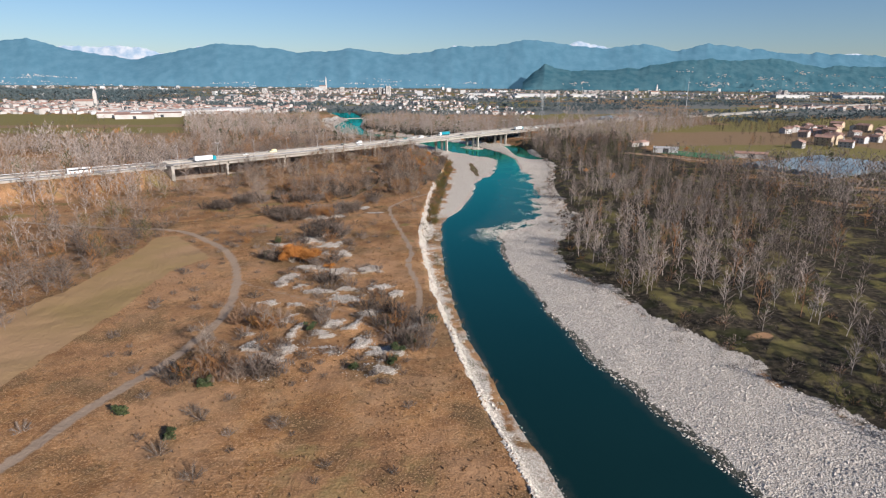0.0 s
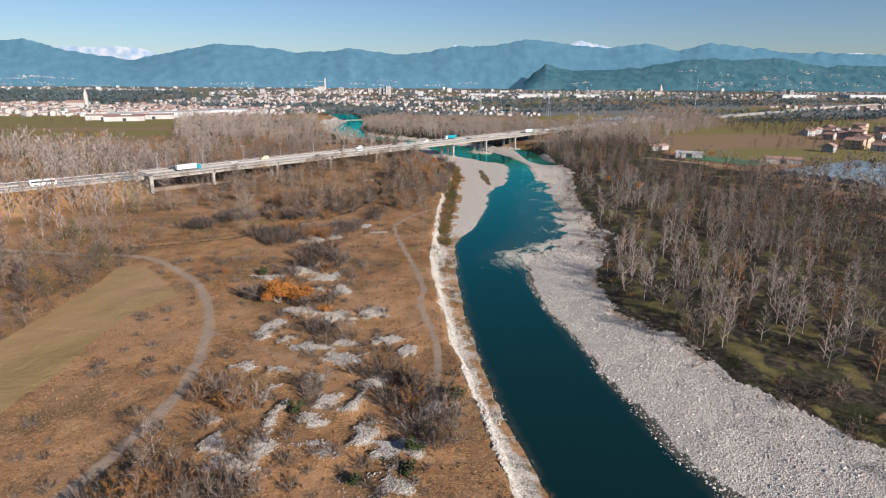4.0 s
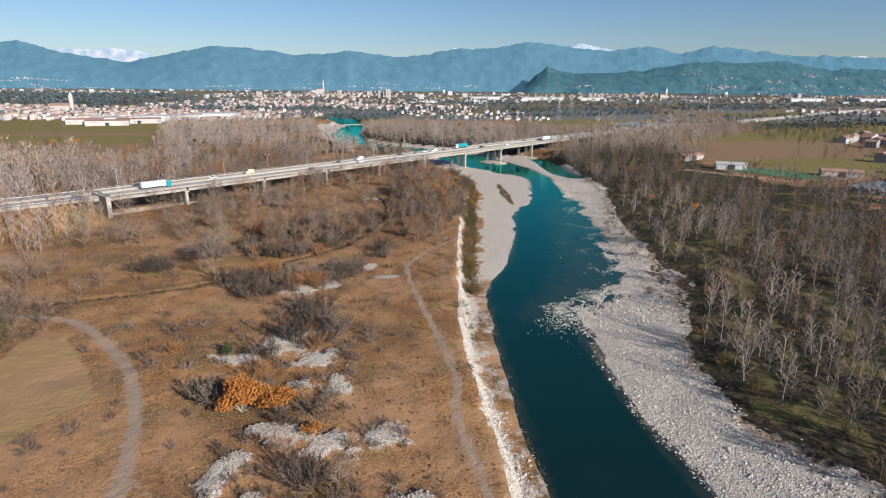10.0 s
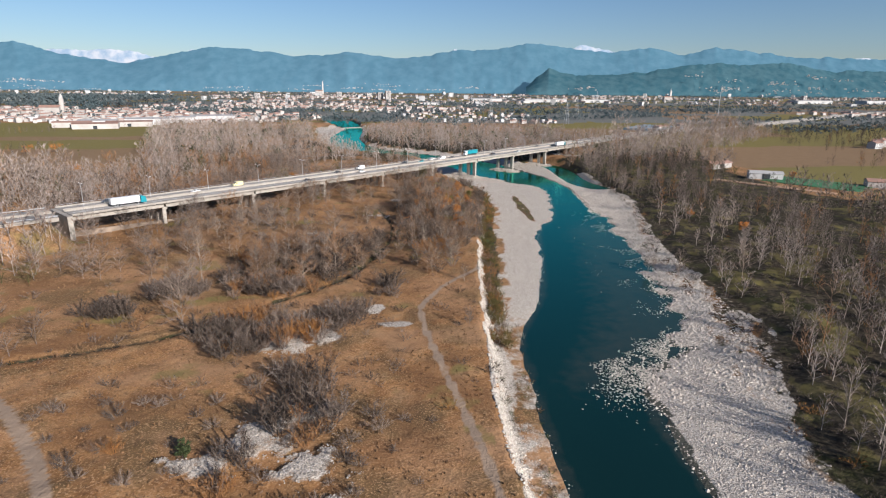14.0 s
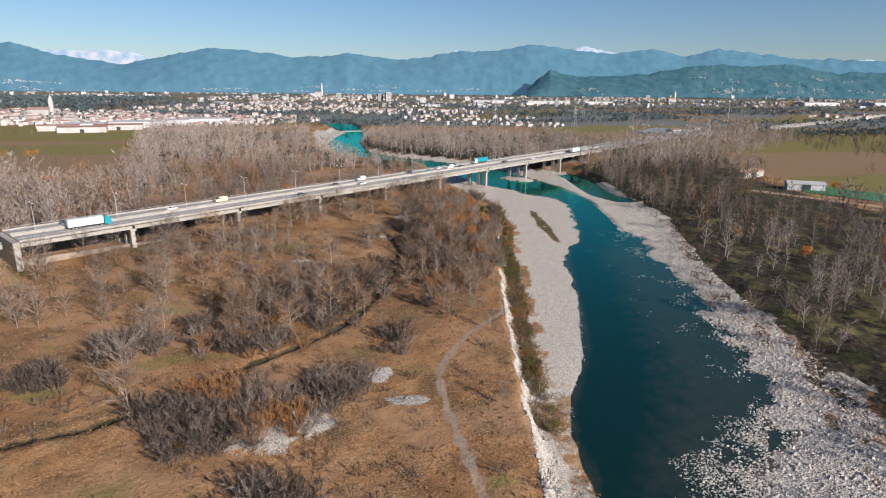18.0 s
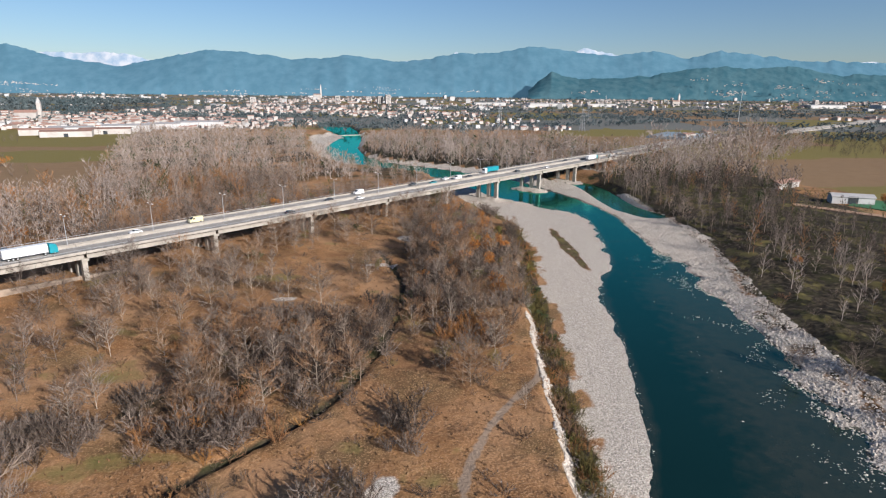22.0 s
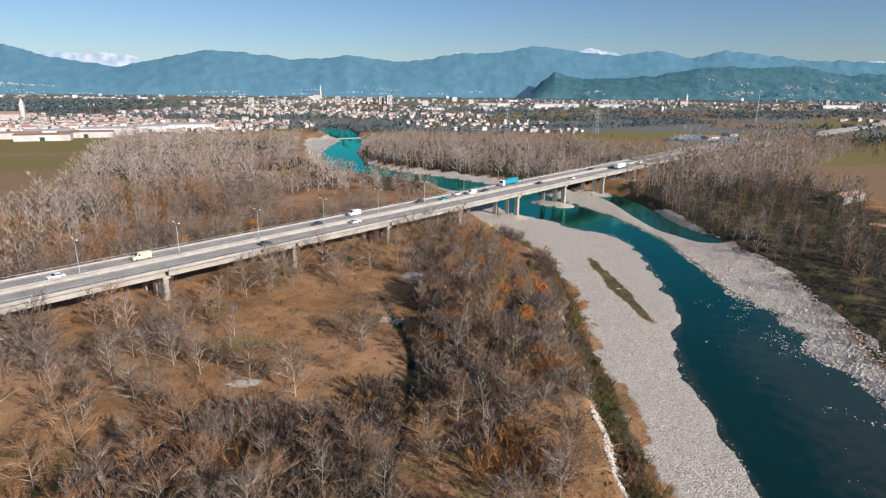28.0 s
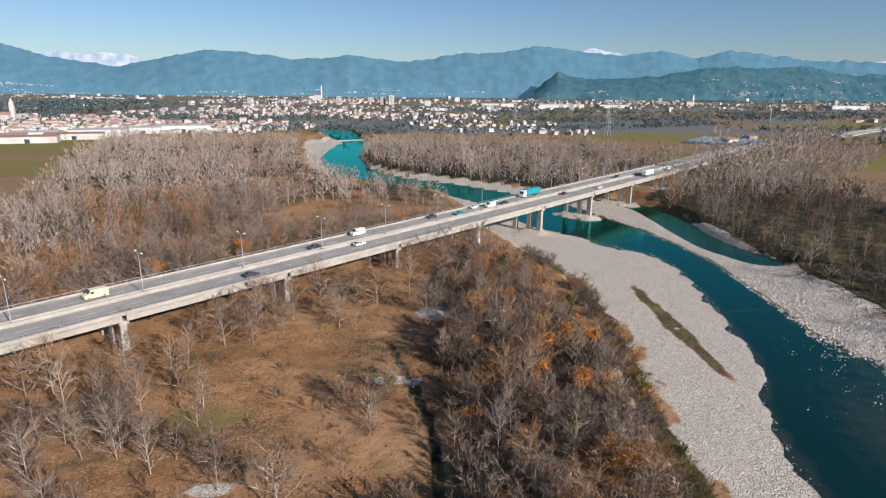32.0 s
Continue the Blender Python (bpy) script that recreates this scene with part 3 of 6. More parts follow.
    strip = smooth(2.0, 3.5, x - top) * smooth(9.5, 7.0, x - top) * smooth(285, 310, y) * smooth(540, 515, y)
    w["shaded_litter"] = np.maximum(w["shaded_litter"], np.maximum(0.7 * weeds, 0.85 * strip * (x < wl)))
    w["green"] = np.maximum(w["green"], 0.45 * weeds)
    # weedy ditch bed, with the ditch's shadow put into the dark cover
    w["shaded_litter"] = np.maximum(w["shaded_litter"], (1 - smooth(0.6, 1.7, ditch)) * (0.55 + 0.6 * fnoise(x, y, 5, 46)))
    # darkness under the scrub by the ditch, put into the ground colour
    w["shaded_litter"] = np.maximum(w["shaded_litter"], 0.62 * inside(x, y, DITCH_SCRUB) * smooth(0.3, 0.5, fnoise(x, y, 9, 68)))
    gone = stony * smooth(0.3, 0.7, up) * smooth(0.5, 0.6, fnoise(x * 1.5 - y * 0.4, y * 0.6, 5, 41))
    w["shaded_litter"] = np.maximum(w["shaded_litter"], gone * 0.6)
    w["stone"] *= 1 - 0.5 * gone
    return h, w


def wood_weight(x, y):
    """How densely trees stand at a place, 0 to 1."""
    top, wr, wl, we = (along(t, y) for t in (BANK_TOP, WATER_RIGHT, WATER_LEFT, WOOD_EDGE))
    s = (x - ROAD_START[0]) * D[0] + (y - ROAD_START[1]) * D[1]
    o = (x - ROAD_START[0]) * NRM[0] + (y - ROAD_START[1]) * NRM[1]
    gaps = fnoise(x, y, 40, 50)
    east = smooth(-1, 6, x - we) * ((y < 565 - 0.45 * np.maximum(x - 175, 0)) | (x < 255) & (y < 730)) * ~inside(x, y, [(203, 545), (262, 470), (330, 500), (285, 570), (250, 620)]) * (y > -80) * (o < -9)
    east *= smooth(0.4, 0.53, 0.45 * gaps + 0.55 * fnoise(x, y, 17, 56)) * 0.85 + 0.15
    east *= 1 - 0.8 * smooth(270, 300, y) * smooth(470, 430, y) * smooth(30, 12, x - we)
    east = np.maximum(east, 1.0 * (x > 119) * (x < 152) * (y > 490) * (y < 690) * (o < -9))
    north_w = (o > 16) * (x < top - 4) * ~((x < -251 - 0.37 * (y - 650)) & (y > 650 - 0.3 * (x + 251))) * ~inside(x, y, NEAR_FIELD) * ~inside(x, y, MID_FIELD) * (x > -460) * (y < 1010) * (s > -260)
    north_w = north_w * (0.5 + 0.5 * smooth(0.4, 0.52, 0.5 * gaps + 0.5 * fnoise(x, y, 18, 64)))
    north_w *= smooth(11, 22, np.hypot((x + 82) * 1.1, (y - 606) * 0.45))
    north_e = (o > 15) * (x > we + 3) * (x < 165 + 0.25 * np.maximum(0, 900 - y)) * (y < 1010 - 0.3 * (x - 0))
    road_e = (s > 415) * (o < -13) * (o > -95) * (s < 840) * (0.55 + 0.45 * smooth(0.4, 0.5, fnoise(x, y, 20, 67)))
    road_e = np.maximum(road_e, (s > 440) * (o > 13) * (o < 30) * (s < 800) * 0.3)
    band = (o < -13) * (o > -62 + 22 * (fnoise(x, y, 60, 51) - 0.5)) * (s > -330) * (s < 190) * (x < top - 3) * (0.12 + 0.7 * smooth(0.45, 0.58, fnoise(x, y, 26, 52)))
    ditch_w = np.hypot((x + 52) / 24, (y - 352) / 30)
    clump = np.maximum(smooth(1.15, 0.8, ditch_w) * 0.9, 0.38 * inside(x, y, BELOW_DITCH))
    point = smooth(1.15, 0.85, np.hypot((x + 6) / 20, (y - 455) / 85)) * (x < top - 1)
    mead = smooth(1.1, 0.8, np.hypot((x + 46) / 30, (y - 450) / 55))
    west_strip = smooth(-108, -112, x + (fnoise(x, y, 12, 53) - 0.5) * 4) * (x > -165) * smooth(140, 160, y) * (y < 266) * 0.95
    west_more = (x < -110) * (y > 262) * (o < -40) * (y < 420) * smooth(0.48, 0.64, fnoise(x, y, 45, 54)) * 0.55
    scatter = 0.3 * (x < -30) * (y > 330) * (o < -40)
    hedge = (o < -13) * (o > -30) * (s > -250) * (s < 150) * (0.06 + 0.6 * smooth(0.42, 0.56, fnoise(x, y, 17, 55)))
    hedge = np.maximum(hedge, 0.75 * (o < -13) * (o > -26) * (s > -60) * (s < 75))
    band = np.maximum(band * (1 - 0.85 * mead), hedge)
    return np.clip(np.maximum.reduce([east * 1.0, north_w * 1.0, north_e * 1.0, road_e * 0.9, band * 1.0, clump, point * 1.0, west_strip, west_more, scatter]), 0, 1)


def spaced(lo, hi, step_in, step_out, grow):
    """Grid lines: even inside, wider and wider outside."""
    core = list(np.arange(lo, hi + step_in * 0.5, step_in))
    out, step, a, b = [], step_out, core[0], core[-1]
    while b < 5600:
        b, a = b + step, a - step
        core.insert(0, a)
        core.append(b)
        step *= grow
    return np.array(core)


def build_ground():
    gx = spaced(-120, 125, 1.2, 1.7, 1.06)
    gy = np.array([v for v in spaced(75, 560, 1.4, 1.9, 1.05) if v > -900])
    x, y = np.meshgrid(gx, gy)
    x, y = x.ravel(), y.ravel()
    h, w = land(x, y)
    nx, ny = len(gx), len(gy)
    i = (np.arange(ny - 1)[:, None] * nx + np.arange(nx - 1)[None]).ravel()
    f = np.stack([i, i + 1, i + nx + 1, i + nx], 1)
    me = big_mesh("ground", np.stack([x, y, h], 1), f, M["ground"], w.items(), True)
    tagged(new("ground", me), "rust-brown dry grassland, pale gravel shores and winter fields", "ground", kind="structure")


def build_water():
    rows = np.arange(-200, 1280, 4.0)
    cols = np.linspace(0, 1, 26)
    lo = along(WATER_LEFT, rows) - 9
    hi = np.maximum(along(WATER_RIGHT, rows) + 8, np.where((rows > 480) & (rows < 690), 160, -999))
    x = lo[:, None] + (hi - lo)[:, None] * cols[None]
    y = np.repeat(rows[:, None], len(cols), 1)
    x, y = x.ravel(), y.ravel()
    nx = len(cols)
    i = (np.arange(len(rows) - 1)[:, None] * nx + np.arange(nx - 1)[None]).ravel()
    f = np.stack([i, i + 1, i + nx + 1, i + nx], 1)
    d = np.minimum(x - along(WATER_LEFT, y), along(WATER_RIGHT, y) - x)
    sh = np.maximum(0.6 * smooth(2.5, 0, d), 0.85 * smooth(34, 8, along(WATER_RIGHT, y) - x) * smooth(250, 275, y) * smooth(470, 400, y))
    rif = np.maximum(smooth(24, 4, along(WATER_RIGHT, y) - x) * smooth(250, 275, y) * smooth(470, 420, y), smooth(430, 460, y) * smooth(640, 590, y))
    me = big_mesh("water", np.stack([x, y, np.full(x.shape, WATER)], 1), f, M["water"], [("shallow", sh), ("riffle", rif * fnoise(x, y, 14, 92))], True)
    tagged(new("water", me), "calm teal river with dark deep reaches", "river", kind="structure")


build_ground()
build_water()
weir = thing("weir", "low grey concrete weir across the river", "weir", kind="structure")
part("sill", Geo().box((-116, 1089, WATER + 0.1), (40, 3.0, 1.4), math.atan2(20, 36)), M["concrete"], weir)
part("apron", Geo().box((-115, 1085.6, WATER - 0.1), (38, 3.0, 0.8), math.atan2(20, 36)), M["concrete"], weir)


# ---- bridge ----
def on_road(s, off, z=0.0):
    p = ROAD_START + D * s + NRM * off
    return (p[0], p[1], z)


ANG = math.atan2(D[1], D[0])
HALF = 11.2


def along_box(s0, s1, o0, o1, z0, z1):
    c = on_road((s0 + s1) / 2, (o0 + o1) / 2, (z0 + z1) / 2)
    return Geo().box(c, (s1 - s0, o1 - o0, z1 - z0), ANG)


POST = Geo().box((0, 0, 0), (0.09, 0.09, 0.58)).mesh("rail_post", M["steel"])
DASH = Geo().box((0, 0, 0), (4.0, 0.18, 0.006)).mesh("lane_dash", M["paint"])


def build_bridge():
    br = thing("road_bridge", "long pale concrete dual-carriageway bridge on paired piers", "bridge")
    ends = [0] + PIERS + [452]
    for a, b in zip(ends[:-1], ends[1:]):
        g = Geo()
        # slab with sloping underside at the edge
        prof = [(-HALF, DECK_Z - 0.35), (-HALF, DECK_Z), (HALF, DECK_Z), (HALF, DECK_Z - 0.35), (HALF - 2.2, DECK_Z - 0.75), (-HALF + 2.2, DECK_Z - 0.75)]
        n = len(prof)
        v = [on_road(s, o, z) for s in (a + 0.06, b - 0.06) for o, z in prof]
        g.add(v, [tuple(range(n)), tuple(range(2 * n - 1, n - 1, -1))] + [(k, (k + 1) % n, n + (k + 1) % n, n + k) for k in range(n)])
        part("deck_slab", g, M["concrete"], br)
        for o in (-9.2, -5.4, -1.8, 1.8, 5.4, 9.2):
            part("girder", along_box(a + 0.5, b - 0.5, o - 0.35, o + 0.35, DECK_Z - 2.5, DECK_Z - 0.74), M["concrete"], br)
        part("road_surface", along_box(a + 0.06, b - 0.06, -9.9, -1.3, DECK_Z + 0.004, DECK_Z + 0.08), M["asphalt"], br)
        part("road_surface", along_box(a + 0.06, b - 0.06, 1.3, 9.9, DECK_Z + 0.004, DECK_Z + 0.08), M["asphalt"], br)
        for o in (-HALF + 0.2, HALF - 0.2):
            part("parapet", along_box(a + 0.06, b - 0.06, o - 0.2, o + 0.2, DECK_Z + 0.002, DECK_Z + 0.55), M["concrete"], br)
            part("handrail", along_box(a + 0.06, b - 0.06, o - 0.05, o + 0.05, DECK_Z + 1.1, DECK_Z + 1.2), M["steel"], br)
            for s in np.arange(a + 1.5, b - 0.5, 3.5):
                part("rail_post", POST, M["steel"], br, at=pose(*on_road(s, o, DECK_Z + 0.82), 0, 0, math.degrees(ANG)))
        part("median_barrier", along_box(a + 0.06, b - 0.06, -1.15, -0.75, DECK_Z + 0.002, DECK_Z + 0.9), M["concrete"], br)
        part("median_barrier", along_box(a + 0.06, b - 0.06, 0.75, 1.15, DECK_Z + 0.002, DECK_Z + 0.9), M["concrete"], br)
        part("median_fill", along_box(a + 0.06, b - 0.06, -0.74, 0.74, DECK_Z + 0.002, DECK_Z + 0.3), M["concrete"], br)
        for o in (-9.5, -1.7, 1.7, 9.5):
            part("edge_line", along_box(a, b, o - 0.1, o + 0.1, DECK_Z + 0.084, DECK_Z + 0.09), M["paint"], br)
        for s in np.arange(a + 2, b - 4, 12.0):
            for o in (-5.6, 5.6):
                part("lane_dash", DASH, M["paint"], br, at=pose(*on_road(s + 2, o, DECK_Z + 0.088), 0, 0, math.degrees(ANG)))
    for s in PIERS:
        for off in COLUMNS:
            x, y, _ = on_road(s, off)
            g = Geo().box((x, y, (DECK_Z - 3.4 - 7.0) / 2), (1.7, 2.4, DECK_Z - 3.4 + 7.0), ANG, 0.94)
            pier = part("pier_column", g, M["concrete"], br)
            part("pier_head", Geo().box((x, y, DECK_Z - 3.0), (2.3, 3.9, 0.95), ANG), M["concrete"], pier)
    part("retaining_wall", Geo().add([on_road(a, o, z) for o in (-5.5, -4.7) for a, z in ((1, -1), (52, -1), (52, 0.6), (36, 1.2), (1, 2.4))],
                                     [(4, 3, 2, 1, 0), (5, 6, 7, 8, 9)] + [(k, (k + 1) % 5, 5 + (k + 1) % 5, 5 + k) for k in range(5)]), M["old_wall"], br)
    for s, k in ((-1.0, -1), (453.0, 1)):
        x, y, _ = on_road(s, 0)
        part("abutment", Geo().box((x, y, (DECK_Z - 3) / 2), (2.0, 2 * HALF, DECK_Z + 2.5), ANG), M["concrete"], br)
    return br


build_bridge()


def build_road(s_from, s_to, name):
    """The road on its embankment beyond the bridge."""
    s = (ROAD[:, 0] - ROAD_START[0]) * D[0] + (ROAD[:, 1] - ROAD_START[1]) * D[1]
    pts = ROAD[(s >= s_from) & (s <= s_to)]
    t = np.gradient(pts, axis=0)
    t /= np.linalg.norm(t, axis=1)[:, None]
    n = np.stack([-t[:, 1], t[:, 0]], 1)
    ss = s[(s >= s_from) & (s <= s_to)]
    z = np.where(ss < 0, 1 - smooth(-120, -500, ss) * 0.75, 1 - smooth(560, 1100, ss) * 0.8) * (DECK_Z - 1.2) + 1.15
    rd = thing(name, "grey asphalt dual carriageway on a low embankment", "road", kind="structure")

    def strip(o0, o1, z0, z1):
        g = Geo()
        v = []
        for p, m, h in zip(pts, n, z):
            for o, k in ((o0, z0), (o0, z1), (o1, z1), (o1, z0)):
                v.append((p[0] + m[0] * o, p[1] + m[1] * o, h + k))
        f = []
        for i in range(len(pts) - 1):
            for k in range(4):
                a, b = i * 4 + k, i * 4 + (k + 1) % 4
                f.append((a, b, b + 4, a + 4))
        return g.add(v, f)
    part("road_bed", strip(-HALF, HALF, -1.6, 0.0), M["concrete"], rd)
    part("road_surface", strip(-10.2, -1.2, 0.004, 0.08), M["asphalt"], rd)
    part("road_surface", strip(1.2, 10.2, 0.004, 0.08), M["asphalt"], rd)
    part("median_barrier", strip(-0.3, 0.3, 0.004, 0.9), M["concrete"], rd)
    for o in (-10.8, 10.8):
        part("guard_rail", strip(o - 0.1, o + 0.1, 0.45, 0.8), M["steel"], rd)


build_road(-760, -2, "road_west")
build_road(455, 2200, "road_east")


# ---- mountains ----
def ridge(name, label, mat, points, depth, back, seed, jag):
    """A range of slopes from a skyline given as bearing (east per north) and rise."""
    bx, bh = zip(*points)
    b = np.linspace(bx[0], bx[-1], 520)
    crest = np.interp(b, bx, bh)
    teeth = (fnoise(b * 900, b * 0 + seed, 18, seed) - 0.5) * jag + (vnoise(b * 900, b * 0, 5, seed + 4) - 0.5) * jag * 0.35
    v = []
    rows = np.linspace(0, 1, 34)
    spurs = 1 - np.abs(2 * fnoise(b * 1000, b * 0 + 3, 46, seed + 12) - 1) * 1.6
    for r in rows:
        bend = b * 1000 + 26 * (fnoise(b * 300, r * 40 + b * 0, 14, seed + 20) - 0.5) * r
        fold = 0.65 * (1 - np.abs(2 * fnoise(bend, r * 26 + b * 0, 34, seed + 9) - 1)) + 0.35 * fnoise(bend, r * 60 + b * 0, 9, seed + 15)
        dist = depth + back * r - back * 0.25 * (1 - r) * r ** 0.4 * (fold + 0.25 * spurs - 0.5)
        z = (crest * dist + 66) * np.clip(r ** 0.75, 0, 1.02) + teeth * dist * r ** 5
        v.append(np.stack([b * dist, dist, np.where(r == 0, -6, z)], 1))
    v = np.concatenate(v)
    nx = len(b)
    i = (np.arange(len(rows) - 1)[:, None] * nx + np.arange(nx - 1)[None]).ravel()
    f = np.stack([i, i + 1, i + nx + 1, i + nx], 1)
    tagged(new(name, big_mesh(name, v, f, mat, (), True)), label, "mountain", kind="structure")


MAIN_LINE = [(-0.783, 0.0484), (-0.654, 0.0523), (-0.61, 0.0561), (-0.577, 0.0464), (-0.543, 0.0382), (-0.449, 0.0263), (-0.394, 0.0371), (-0.321, 0.0507), (-0.268, 0.0496), (-0.197, 0.04), (-0.16, 0.0394), (-0.106, 0.0478), (-0.042, 0.0371), (0.023, 0.0421), (0.059, 0.0486), (0.124, 0.0519), (0.18, 0.0629), (0.245, 0.0567), (0.321, 0.0504), (0.377, 0.0572), (0.436, 0.048), (0.487, 0.0601), (0.56, 0.0528), (0.629, 0.0455), (0.708, 0.0462), (0.795, 0.0426), (0.925, 0.0484)]
HILL_LINE = [(0.178, -0.0045), (0.196, 0.0118), (0.214, 0.0236), (0.238, 0.0176), (0.258, 0.0133), (0.324, 0.0165), (0.372, 0.0197), (0.438, 0.0311), (0.485, 0.0351), (0.534, 0.0337), (0.611, 0.0372), (0.683, 0.0242), (0.799, 0.0271), (0.932, 0.0255)]
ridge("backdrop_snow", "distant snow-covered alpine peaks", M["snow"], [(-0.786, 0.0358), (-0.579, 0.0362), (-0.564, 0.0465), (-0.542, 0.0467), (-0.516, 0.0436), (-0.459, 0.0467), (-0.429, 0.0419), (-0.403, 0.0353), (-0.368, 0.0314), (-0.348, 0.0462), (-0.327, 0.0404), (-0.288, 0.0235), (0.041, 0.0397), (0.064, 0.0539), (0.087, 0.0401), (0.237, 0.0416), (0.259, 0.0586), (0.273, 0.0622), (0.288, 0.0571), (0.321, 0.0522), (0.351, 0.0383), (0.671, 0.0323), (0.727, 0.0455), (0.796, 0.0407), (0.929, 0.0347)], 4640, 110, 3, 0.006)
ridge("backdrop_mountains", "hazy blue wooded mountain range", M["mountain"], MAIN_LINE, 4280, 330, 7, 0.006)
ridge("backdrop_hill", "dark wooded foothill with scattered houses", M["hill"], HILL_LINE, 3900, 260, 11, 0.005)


# ---- trees and shrubs ----
def bare_tree(seed, height, spread, limbs, twigs, blade, fork=0.25, sides=5):
    """A leafless tree: trunk and limbs in one list, fine twigs in another."""
    rng = np.random.default_rng(seed)
    wood, crown = Geo(), Geo()
    lean = Vector((*rng.normal(0, 0.05, 2), 0)) * height
    knots = [Vector((0, 0, -0.4)), lean * 0.3 + Vector((0, 0, height * 0.38)), lean * 0.7 + Vector((0, 0, height * 0.7)), lean + Vector((0, 0, height))]
    radius = [height * 0.0105, height * 0.0075, height * 0.005, 0.02]
    for k in range(3):
        wood.tube(knots[k], knots[k + 1], radius[k], radius[k + 1], sides, False)
    for i in range(limbs):
        t = fork + (0.95 - fork) * (i + rng.random()) / limbs
        k = 0 if t < 0.38 else 1 if t < 0.7 else 2
        lo, hi = ((0, 0.38), (0.38, 0.7), (0.7, 1.0))[k]
        a = knots[k].lerp(knots[k + 1], (t - lo) / (hi - lo))
        turn = i * 2.4 + rng.random()
        out = spread * (0.55 + 0.6 * rng.random()) * (1.15 - 0.75 * t)
        rise = height * (0.16 + 0.16 * rng.random()) * (1.25 - 0.7 * t)
        b = a + Vector((math.cos(turn) * out, math.sin(turn) * out, rise))
        if sides > 3:
            wood.tube(a, b, 0.0062 * height * (1.15 - 0.8 * t), 0.02, 3, False)
        else:
            wood.blade(a, b, 0.012 * height, rng)
        subs = []
        if sides > 4:
            for _ in range(4):
                p = a.lerp(b, 0.2 + 0.7 * rng.random())
                d = (b - a).normalized() + Vector(rng.normal(0, 0.5, 3)) + Vector((0, 0, 0.25))
                q = p + d.normalized() * spread * (0.4 + 0.4 * rng.random())
                wood.blade(p, q, 0.011 * height, rng)
                subs.append((p, q))
        for _ in range(twigs):
            u = 0.25 + 0.75 * rng.random()
            if subs and rng.random() < 0.75:
                c, e = subs[int(rng.integers(len(subs)))]
                p = c.lerp(e, u)
            else:
                p = a.lerp(b, u)
            d = (b - a).normalized() + Vector(rng.normal(0, 0.55, 3)) + Vector((0, 0, 0.35))
            crown.blade(p, p + d.normalized() * spread * (0.25 + 0.35 * rng.random()), blade * (0.7 + 0.6 * rng.random()), rng)
    return wood, crown


def bare_shrub(seed, height, stems, twigs, blade, fan=1.2):
    """Many thin stems that fan out into a rounded bush of fine twigs."""
    rng = np.random.default_rng(seed)
    wood, crown = Geo(), Geo()
    for i in range(stems):
        turn = i * 2.4 + rng.random()
        tip = math.sqrt((i + rng.random()) / stems) * fan
        long = height * (0.65 + 0.4 * rng.random())
        a = Vector((math.cos(turn) * 0.08 * height, math.sin(turn) * 0.08 * height, -0.2))
        b = a + Vector((math.cos(turn) * math.sin(tip), math.sin(turn) * math.sin(tip), math.cos(tip))) * long
        wood.tube(a, b, 0.011 * height, 0.01, 3, False)
        for _ in range(twigs):
            p = a.lerp(b, 0.25 + 0.75 * rng.random() ** 0.8)
            d = (b - a).normalized() + Vector(rng.normal(0, 0.75, 3)) + Vector((0, 0, 0.2))
            crown.blade(p, p + d.normalized() * height * (0.16 + 0.24 * rng.random()), blade * (0.7 + 0.6 * rng.random()), rng)
    return wood, crown


def leafy(seed, height, width, leaves, size, clumps=7, base=0.15):
    """Stems and a ragged crown of small leaf clumps with gaps."""
    rng = np.random.default_rng(seed)
    wood, crown = Geo(), Geo()
    centres = []
    for i in range(clumps):
        turn = i * 2.4 + rng.random()
        r = width * 0.5 * math.sqrt(rng.random()) * 0.75
        c = Vector((math.cos(turn) * r, math.sin(turn) * r, height * (base + (0.82 - base) * rng.random())))
        centres.append(c)
        wood.tube((0, 0, -0.3), c, 0.018 * height, 0.02, 3, False)
    for _ in range(leaves):
        c = centres[int(rng.integers(clumps))]
        d = Vector(rng.normal(0, 1, 3)).normalized() * (0.4 + 0.6 * rng.random())
        p = c + Vector((d.x * width * 0.24, d.y * width * 0.24, d.z * height * 0.2))
        p.z = max(p.z, 0.1)
        n = Vector(rng.normal(0, 1, 3)).normalized()
        u = n.orthogonal().normalized() * size * (0.6 + 0.8 * rng.random())
        w = n.cross(u)
        crown.add([p - u * 0.5, p + w * 0.4, p + u * 0.5, p - w * 0.4], [(0, 1, 2, 3)])
    return wood, crown


def as_arrays(wood, crown, bark=0.22):
    """Triangles of both lists; the wood carries a lighter tint than the twigs."""
    v = np.array(wood.v + crown.v, float)
    f = []
    for q in wood.f:
        f += [(q[0], q[i], q[i + 1]) for i in range(1, len(q) - 1)]
    n = len(wood.v)
    for q in crown.f:
        f += [(q[0] + n, q[i] + n, q[i + 1] + n) for i in range(1, len(q) - 1)]
    mixed = np.random.default_rng(n).random(len(crown.v) // 3 + 1)
    lift = np.concatenate([np.full(n, bark), np.repeat(0.62 * mixed - 0.24, 3)[:len(crown.v)]])
    return v, np.array(f), lift


